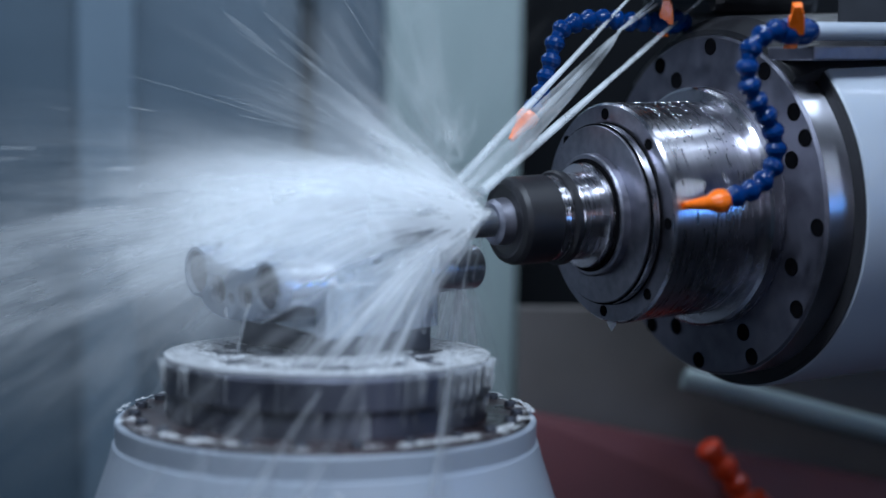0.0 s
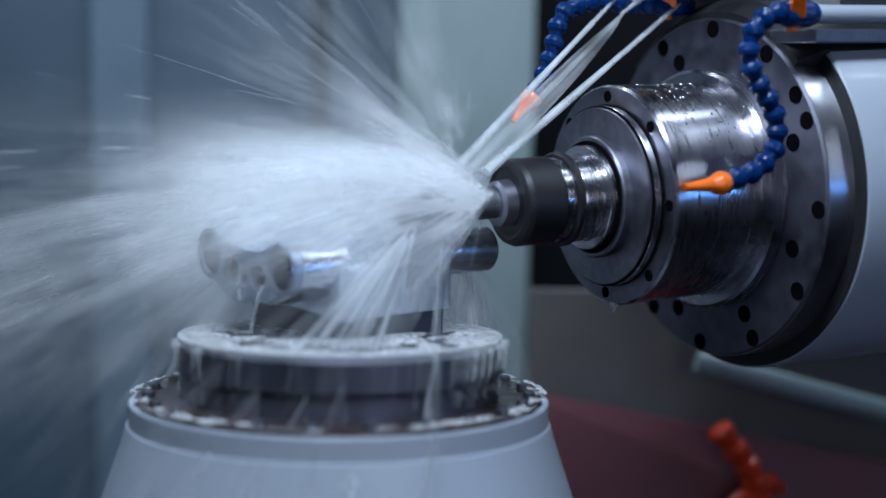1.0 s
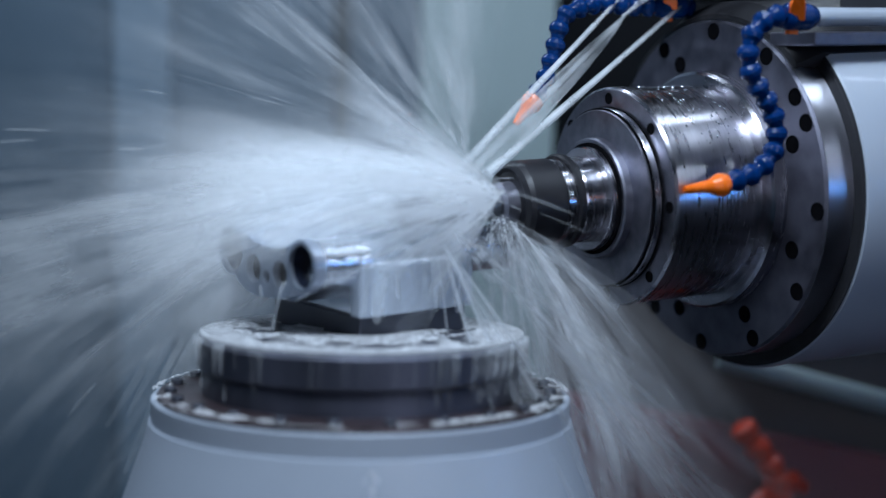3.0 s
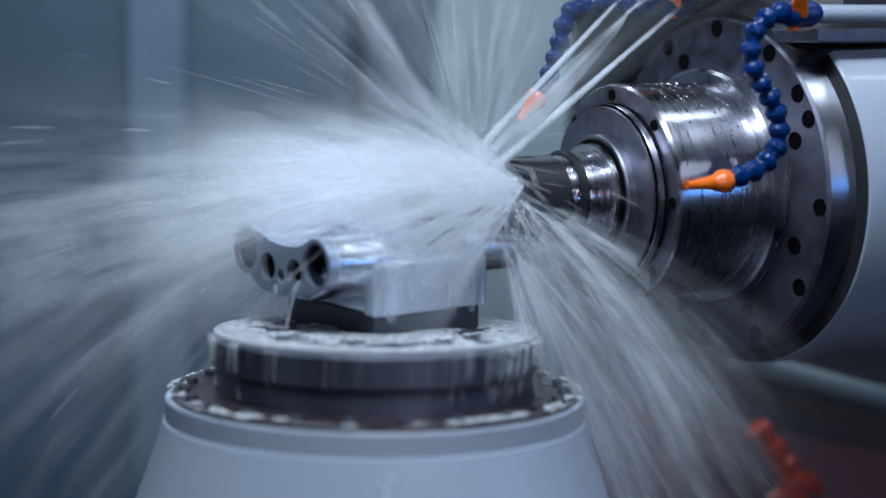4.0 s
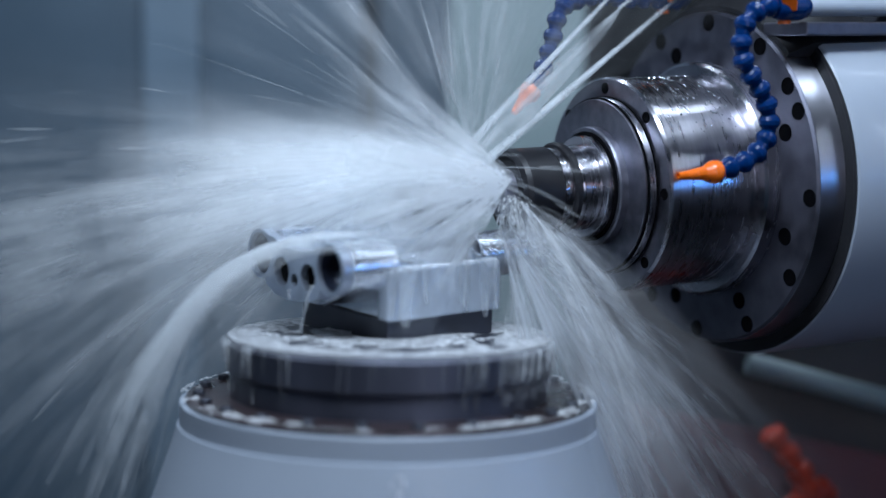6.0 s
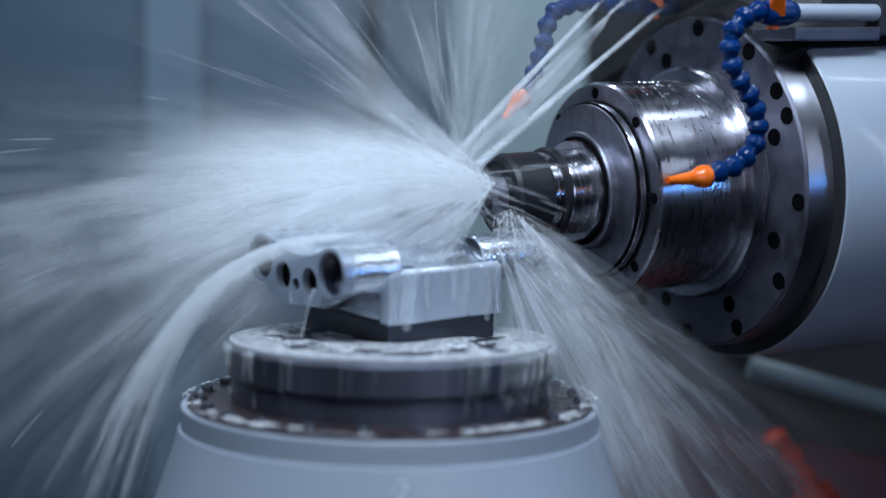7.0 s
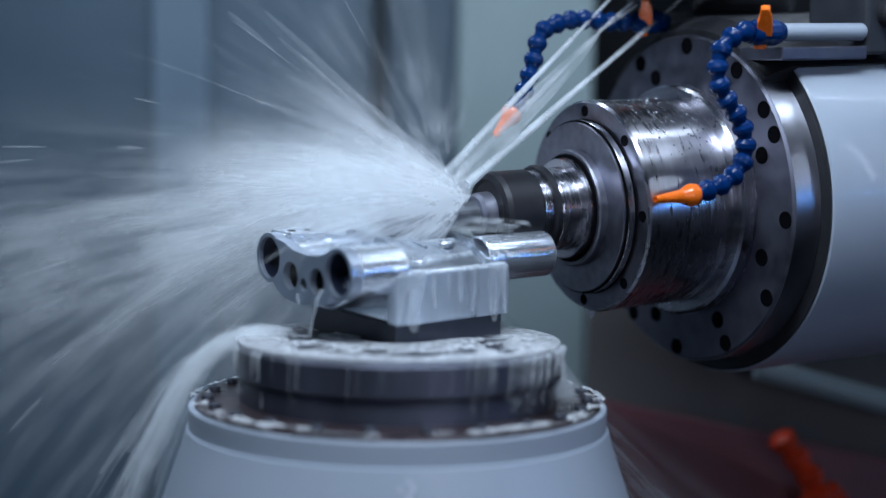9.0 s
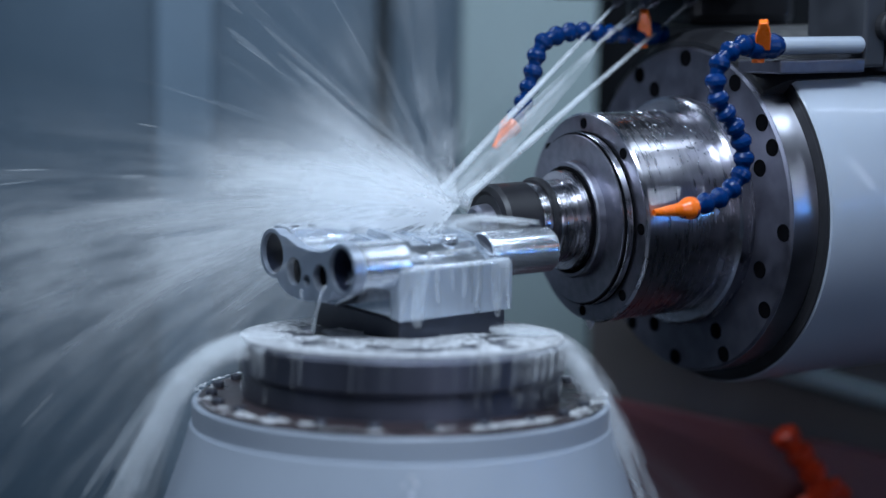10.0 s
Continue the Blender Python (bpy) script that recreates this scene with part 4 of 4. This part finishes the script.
fans = [
    # threads, extra turn over time (seconds, about x, y, z), shake, place beside the tool's point over time
    (veil("coolant_mist", (4, 11, 18, 25, 32, 40, 49, 60), (-30, 38), 0.75, MIST_SIDE, "silky white veil of coolant thrown sideways off the tool", 0.25, 31), BACK, 1.6, None),
    (veil("coolant_mist", (2, 16, 34, 52), (5, 75), 0.65, MIST_UP, "thin rising veil of coolant mist", 0.15, 32), None, 1.6, None),
    (veil("coolant_mist", (6, 20, 34, 48, 62), (-55, 12), 0.70, MIST_DOWN, "falling veil of coolant beside the table", 0.8, 33), FALL, 1.6, None),
    (veil("coolant_mist", (-30, -8, 8, 22, 38, 55), (-42, 42), 0.30, MIST_CORE, "dense white coolant cloud round the tool", 0.4, 34), BACK_CORE, 3.0, None),
    (veil("coolant_mist", (-60, -20, 10, 45), (30, 150), 0.42, MIST_BURST, "burst of coolant mist thrown up from the workpiece", 0.2, 35), BURST, 3.0, None),
    (threads("coolant_spray", 70, ((22, 18, -25, 60), (2, 8, -14, 20)), 0.50, 0.0008, SPRAY_FINE, LEFT, 11, 0.3, scatter=0.012, short=0.35), None, 3.0, None),
    (threads("coolant_spray", 60, ((10, 32, -60, 70), (-1, 9, -20, 18)), 0.20, 0.0018, SPRAY_FINE, "dense white coolant spray round the tool", 12, 0.5, scatter=0.014), None, 4.0, None),
    (threads("coolant_spray", 9, ((22, 18, -30, 55), (28, 10, 12, 56)), 0.44, 0.0009, SPRAY_FINE, "fine coolant spray thrown upwards off the tool", 13, 0.25), None, 2.5, None),
    (threads("coolant_spray", 12, ((16, 4, -30, 30), (40, 1.5, 36, 44)), 0.42, 0.0062, RISING, "narrow rising streak of coolant spray", 14, 0.15, short=0.8), None, 1.0, None),
    (threads("coolant_spray", 24, ((30, 18, 0, 70), (-13, 8, -32, 2)), 0.46, 0.0009, SPRAY_FINE, "coolant spray falling off beside the table", 15, 0.9, short=0.4), FALL, 3.0, None),
    (threads("coolant_spray", 16, ((20, 45, -90, 90), (78, 24, 40, 125)), 0.24, 0.0012, SPRAY_FINE, "burst of coolant spray thrown up from the workpiece", 16, 0.5), BURST, 4.0, None),
    (veil("coolant_mist", (-30, -5, 20, 40), (-30, 28), 0.26, MIST_CORE, "dense white coolant cloud over the workpiece", 0.3, 36), BACK_CORE, 3.0, [(0, -0.045, 0.06, 0.0), (2.6, -0.045, 0.05, 0.0), (4.0, -0.045, 0.02, -0.004), (7.2, -0.045, 0.02, -0.004), (8.5, -0.035, 0.04, 0.002), (10, -0.03, 0.05, 0.006)]),
    (veil("coolant_mist", (-4, -16, -30), (-60, 40), 0.17, MIST_FRONT, "white coolant mist hanging round the end mill", 0.3, 39), [(0, 0, 0, -26), (2.6, 0, 0, -22), (3.7, 0, 0, 0), (7.1, 0, 0, 0), (8.2, 0, 0, -14), (10, 0, 0, -14)], 3.0, [(0, 0.014, -0.026, -0.014), (2.6, 0.014, -0.026, -0.012), (3.7, 0.032, -0.036, -0.008), (5.5, 0.030, -0.034, -0.010), (7.1, 0.022, -0.030, -0.010), (8.2, 0.018, -0.026, -0.008), (10, 0.004, -0.012, -0.004)]),
    (threads("coolant_spray", 70, ((200, 45, 100, 300), (-35, 30, -80, 25)), 0.15, 0.0042, MIST, "lumpy splashes of coolant thrown round the chuck", 17, 1.6, short=0.6, scatter=0.010),
     [(0, 0, 0, 150), (2.4, 0, 0, 140), (3.6, 0, 0, 0), (4.6, 0, 0, 10), (5.6, 0, 0, 50), (7.0, 0, 0, 40), (7.8, 0, 0, 150), (10, 0, 0, 150)], 5.0,
     [(0, -0.02, 0.03, -0.02), (2.4, -0.02, 0.02, -0.02), (3.7, 0.020, -0.012, 0.006), (7.0, 0.010, -0.010, -0.010), (7.8, -0.02, 0.04, -0.03), (10, -0.02, 0.05, -0.03)]),
    # streams that run off over the front of the block
    (veil("coolant_stream", (-18, -30, -42, -54, -66), (-70, -16), 0.46, STREAM_FRONT, "milky stream running off the front of the workpiece", 0.55, 37),
     [(0, 0, 2, 8), (1.2, 0, -2, 16), (2.0, 0, -24, 40), (2.7, 0, -30, 56), (3.8, 0, -32, 95), (7.0, 0, -32, 90), (7.8, 0, -36, 60), (10, 0, -36, 60)], 2.0,
     [(0, -0.010, -0.020, -0.026), (1.2, -0.040, -0.035, -0.030), (2.4, -0.060, -0.060, -0.038), (3.8, 0.020, -0.055, -0.040), (7.0, 0.030, -0.060, -0.050), (7.8, -0.02, 0.10, -0.080), (10, -0.02, 0.10, -0.09)]),
    # the sheet that falls off behind the block, towards the spindle
    (veil("coolant_stream", (150, 162, 174, 186, 200), (-84, -12), 0.40, STREAM_BACK, "coolant falling off in streaks below the spindle", 1.2, 38),
     [(0, 0, 44, 0), (1.6, 0, 40, 0), (2.5, 0, 14, 0), (3.8, 0, -4, 0), (4.6, 0, -8, 0), (5.5, 0, 12, 0), (7.0, 0, 8, 0), (7.6, 0, 45, 0), (10, 0, 55, 0)], 4.0,
     [(0, 0.0, 0.07, -0.05), (1.6, 0.0, 0.06, -0.05), (2.5, 0.025, 0.0, -0.035), (4.5, 0.030, -0.01, -0.010), (7.0, 0.040, -0.01, -0.03), (7.7, 0.0, 0.06, -0.10), (10, 0.0, 0.06, -0.12)]),
]


def shaken(t, k, extra, shake, beside):
    r = random.Random(1000 * k + round(t * 10))
    m = Matrix.Translation(hit_point(t) + (Vector(at_time(beside, t)) if beside else Vector()))
    if extra:
        a = at_time(extra, t)
        m = m @ pose(0, 0, 0, *a)
    return m @ pose(0, 0, 0, r.uniform(-1, 1) * shake * 2, r.uniform(-1, 1) * shake * 0.5, r.uniform(-1, 1) * shake)


def froth_ring(name, r0, r1, z, cut, label, seed, lift=0.0022, fade=None):
    """A lumpy broken layer of froth on a round plate."""
    verts, faces, nr, na = [], [], 26, 220
    off = Vector((seed * 3.1, seed * 1.7, 0))

    def amount(r, a):
        p = Vector((r * math.cos(a), r * math.sin(a), 0))
        v = noise.fractal(p * 52 + off, 1.0, 2.0, 3) + 0.55 * noise.noise(p * 11 + off)
        if fade:
            v += fade * (abs((r - r0) / (r1 - r0) - 0.5) * 2 - 0.6)
        return v

    for i in range(nr + 1):
        for j in range(na):
            r, a = r0 + (r1 - r0) * i / nr, 2 * math.pi * j / na
            v = amount(r, a)
            verts.append((r * math.cos(a), r * math.sin(a), z + max(0.0002, lift * min(1, max(0, v - cut) * 1.8))))
    for i in range(nr):
        for j in range(na):
            k = (j + 1) % na
            r, a = r0 + (r1 - r0) * (i + 0.5) / nr, 2 * math.pi * (j + 0.5) / na
            if amount(r, a) > cut:
                faces.append((i * na + j, i * na + k, (i + 1) * na + k, (i + 1) * na + j))
    me = bpy.data.meshes.new(name)
    me.from_pydata(verts, [], faces)
    me.materials.append(FROTH)
    for p in me.polygons:
        p.use_smooth = True
    ob = new(name, me)
    ob.matrix_basis = TIP
    return tagged(ob, label, "coolant froth", kind="stuff")


pallet_froth = froth_ring("coolant_froth", 0.030, 0.1226, 1.0004, -0.66, "white coolant froth lying on the pallet", 3, 0.0024, 1.5)
rim_froth = froth_ring("coolant_froth", 0.1450, 0.1573, 0.9580, -0.02, "white froth along the rim of the table flange", 5, 0.0016, 0.6)


def drips(name, runs, label, width=0.0022):
    """Thin runs of coolant down a face, in the workpiece's space."""
    rnd = random.Random(77)
    bm = bmesh.new()
    for a, b in runs:
        a, b = Vector(a), Vector(b)
        n = 7
        pts = [a.lerp(b, i / n) + Vector((rnd.uniform(-1, 1) * 0.0006, rnd.uniform(-1, 1) * 0.0006, 0)) for i in range(n + 1)]
        w = width * rnd.uniform(0.5, 1.2)
        sweep(bm, pts, [w * (0.6 + 0.4 * abs(math.cos(2.2 * i / n + a.x * 90))) for i in range(n + 1)], 7)
    ob = new(name, mesh_from(name, bm, FILM))
    ob.matrix_basis = WORK
    return tagged(ob, label, "coolant film", kind="stuff")


def sheet_run(name, runs, label):
    """Broad thin sheets of coolant that run down the front face: centre, half width at the top and at the foot, length."""
    bm = bmesh.new()
    for x, w0, w1, long in runs:
        rows = []
        for i in range(13):
            k = i / 12
            wide = (w0 + (w1 - w0) * k) * (1 + 0.15 * math.sin(7 * k + 60 * x)) * (1 if k < 0.85 else 1 - 3.5 * (k - 0.85))
            mid = x + 0.0012 * math.sin(4 * k + 90 * x)
            rows.append([bm.verts.new((mid + wide * (j / 3 - 1), -0.0014 - 0.0011 * math.sin(math.pi * j / 6), 0.0585 - long * k)) for j in range(7)])
        for a, b in zip(rows, rows[1:]):
            for j in range(6):
                bm.faces.new((a[j], a[j + 1], b[j + 1], b[j]))
    ob = new(name, mesh_from(name, bm, RUN))
    ob.matrix_basis = WORK
    return tagged(ob, label, "coolant film", kind="stuff")


RUN = water_material("coolant_run", 0.27, grain=30, rough=0.2)
sheet_run("coolant_drips", [(0.0185, 0.0085, 0.0050, 0.045), (0.094, 0.0080, 0.0040, 0.044), (0.006, 0.0030, 0.0022, 0.036), (0.036, 0.0030, 0.0014, 0.030), (0.049, 0.0024, 0.0010, 0.020), (0.060, 0.0034, 0.0018, 0.026), (0.073, 0.0022, 0.0010, 0.034), (0.104, 0.0024, 0.0016, 0.038)], "milky runs of coolant down the front of the workpiece")
end_runs = [((-0.0378, 0.040, 0.044), (-0.0378, 0.046, 0.036)), ((-0.0378, 0.046, 0.037), (-0.036, 0.058, 0.012)), ((-0.036, 0.058, 0.012), (-0.036, 0.060, 0.001)), ((-0.0378, 0.074, 0.036), (-0.0376, 0.073, 0.029))]
drips("coolant_drips", end_runs, "milky runs of coolant down the end of the workpiece", 0.0016)
top_runs = [((0.004, 0.0002, 0.0585), (0.105, 0.0002, 0.0585)), ((0.036, 0.012, 0.0655), (0.082, 0.014, 0.0668)), ((0.040, 0.040, 0.0748), (0.080, 0.036, 0.0740)), ((0.060, 0.070, 0.0775), (0.076, 0.090, 0.0780)), ((-0.030, 0.014, 0.0782), (0.010, 0.014, 0.0785)), ((-0.020, 0.060, 0.0662), (0.008, 0.090, 0.0662))]
drips("coolant_drips", top_runs, "milky coolant pooled on top of the workpiece", 0.0022)


rnd = random.Random(9)
bm = bmesh.new()
for _ in range(80):
    a, h = radians(rnd.choice((rnd.uniform(185, 355), rnd.gauss(318, 16)))), rnd.uniform(0.012, 0.042)
    line = []
    for i in range(7):
        z = 1.001 - h * i / 6
        r = 0.1240 if z > 0.9765 else 0.1212
        line.append((r * math.cos(a + 0.004 * math.sin(i)), r * math.sin(a + 0.004 * math.sin(i)), z))
    w = rnd.uniform(0.0010, 0.0042)
    sweep(bm, line, [w * (1.1 - 0.12 * i) for i in range(7)], 6, flat=0.35)
pallet_runs = new("coolant_drips", mesh_from("coolant_drips", bm, SIDE_RUN))
pallet_runs.matrix_basis = TIP
tagged(pallet_runs, "thin milky runs of coolant down the pallet's side", "coolant film", kind="stuff")


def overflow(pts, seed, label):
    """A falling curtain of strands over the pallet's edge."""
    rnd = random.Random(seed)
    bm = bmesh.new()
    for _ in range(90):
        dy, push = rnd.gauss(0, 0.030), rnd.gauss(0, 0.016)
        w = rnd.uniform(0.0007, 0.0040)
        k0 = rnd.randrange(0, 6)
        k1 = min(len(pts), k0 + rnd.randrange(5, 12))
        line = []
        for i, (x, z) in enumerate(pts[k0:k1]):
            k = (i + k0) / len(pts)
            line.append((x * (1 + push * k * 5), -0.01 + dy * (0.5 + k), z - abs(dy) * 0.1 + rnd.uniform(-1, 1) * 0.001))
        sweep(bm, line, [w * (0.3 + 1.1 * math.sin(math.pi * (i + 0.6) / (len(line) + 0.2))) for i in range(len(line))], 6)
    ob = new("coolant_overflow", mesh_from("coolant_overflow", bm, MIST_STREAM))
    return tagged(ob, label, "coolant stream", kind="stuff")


def arc(points, n=14):
    out = []
    for i in range(n + 1):
        k = i / n * (len(points) - 1)
        j = min(int(k), len(points) - 2)
        p0, p1, p2, p3 = (points[max(0, min(len(points) - 1, j + q))] for q in (-1, 0, 1, 2))
        f = k - j
        out.append(tuple(0.5 * (2 * b + (c - a) * f + (2 * a - 5 * b + 4 * c - d) * f * f + (3 * b - a - 3 * c + d) * f ** 3) for a, b, c, d in zip(p0, p1, p2, p3)))
    return out


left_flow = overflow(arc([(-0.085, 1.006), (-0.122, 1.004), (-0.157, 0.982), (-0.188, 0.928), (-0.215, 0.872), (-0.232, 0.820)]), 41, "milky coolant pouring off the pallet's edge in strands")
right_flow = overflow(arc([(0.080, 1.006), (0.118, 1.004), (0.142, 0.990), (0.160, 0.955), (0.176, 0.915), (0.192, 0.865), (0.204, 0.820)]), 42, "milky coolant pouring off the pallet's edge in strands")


side_arc = overflow(arc([(-0.020, 1.084), (-0.085, 1.076), (-0.140, 1.046), (-0.185, 0.985), (-0.215, 0.915), (-0.240, 0.845)]), 43, "thin arc of milky coolant flung off the workpiece's end")
ARC_OUT = [(0, 0.2), (0.8, 0.5), (1.6, 0.2), (2.5, 0.65), (3.4, 0.3), (4.4, 0.1), (5.4, 0.5), (6.6, 1.0), (7.6, 1.0), (8.6, 0.1), (10, 0.0)]


def arc_rows():
    """The arc swings out over the table's side and back behind the workpiece."""
    rows = []
    for i in range(51):
        t = i / 5
        k, r = at_time(ARC_OUT, t)[0], random.Random(i * 11 + 3)
        rows.append((t, pose(0.030 * (1 - k), 0.09 * (1 - k) + r.uniform(-1, 1) * 0.004, 0.006 * (1 - k) + r.uniform(-1, 1) * 0.003, r.uniform(-2, 2), r.uniform(-1, 1) + 6 * (1 - k), r.uniform(-3, 3) - 30 * (1 - k))))
    return rows


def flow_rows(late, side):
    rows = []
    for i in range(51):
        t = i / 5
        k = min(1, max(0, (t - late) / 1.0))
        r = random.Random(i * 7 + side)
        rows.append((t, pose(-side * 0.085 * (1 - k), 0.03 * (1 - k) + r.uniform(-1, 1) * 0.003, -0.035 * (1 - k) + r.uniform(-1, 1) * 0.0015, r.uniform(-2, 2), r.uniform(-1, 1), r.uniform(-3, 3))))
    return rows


def motions():
    walk(head, HEAD_ROWS)
    for j in jets:
        walk(j, HEAD_ROWS)
    for k, (ob, extra, shake, beside) in enumerate(fans):
        walk(ob, [(i / 5, shaken(i / 5, k, extra, shake, beside)) for i in range(51)])
    walk(side_arc, arc_rows())
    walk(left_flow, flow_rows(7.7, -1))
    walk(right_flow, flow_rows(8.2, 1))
    walk(holder, [(k / 10, pose(0, 0, 0, 80 * k, 0, 0)) for k in range(101)])


motions()
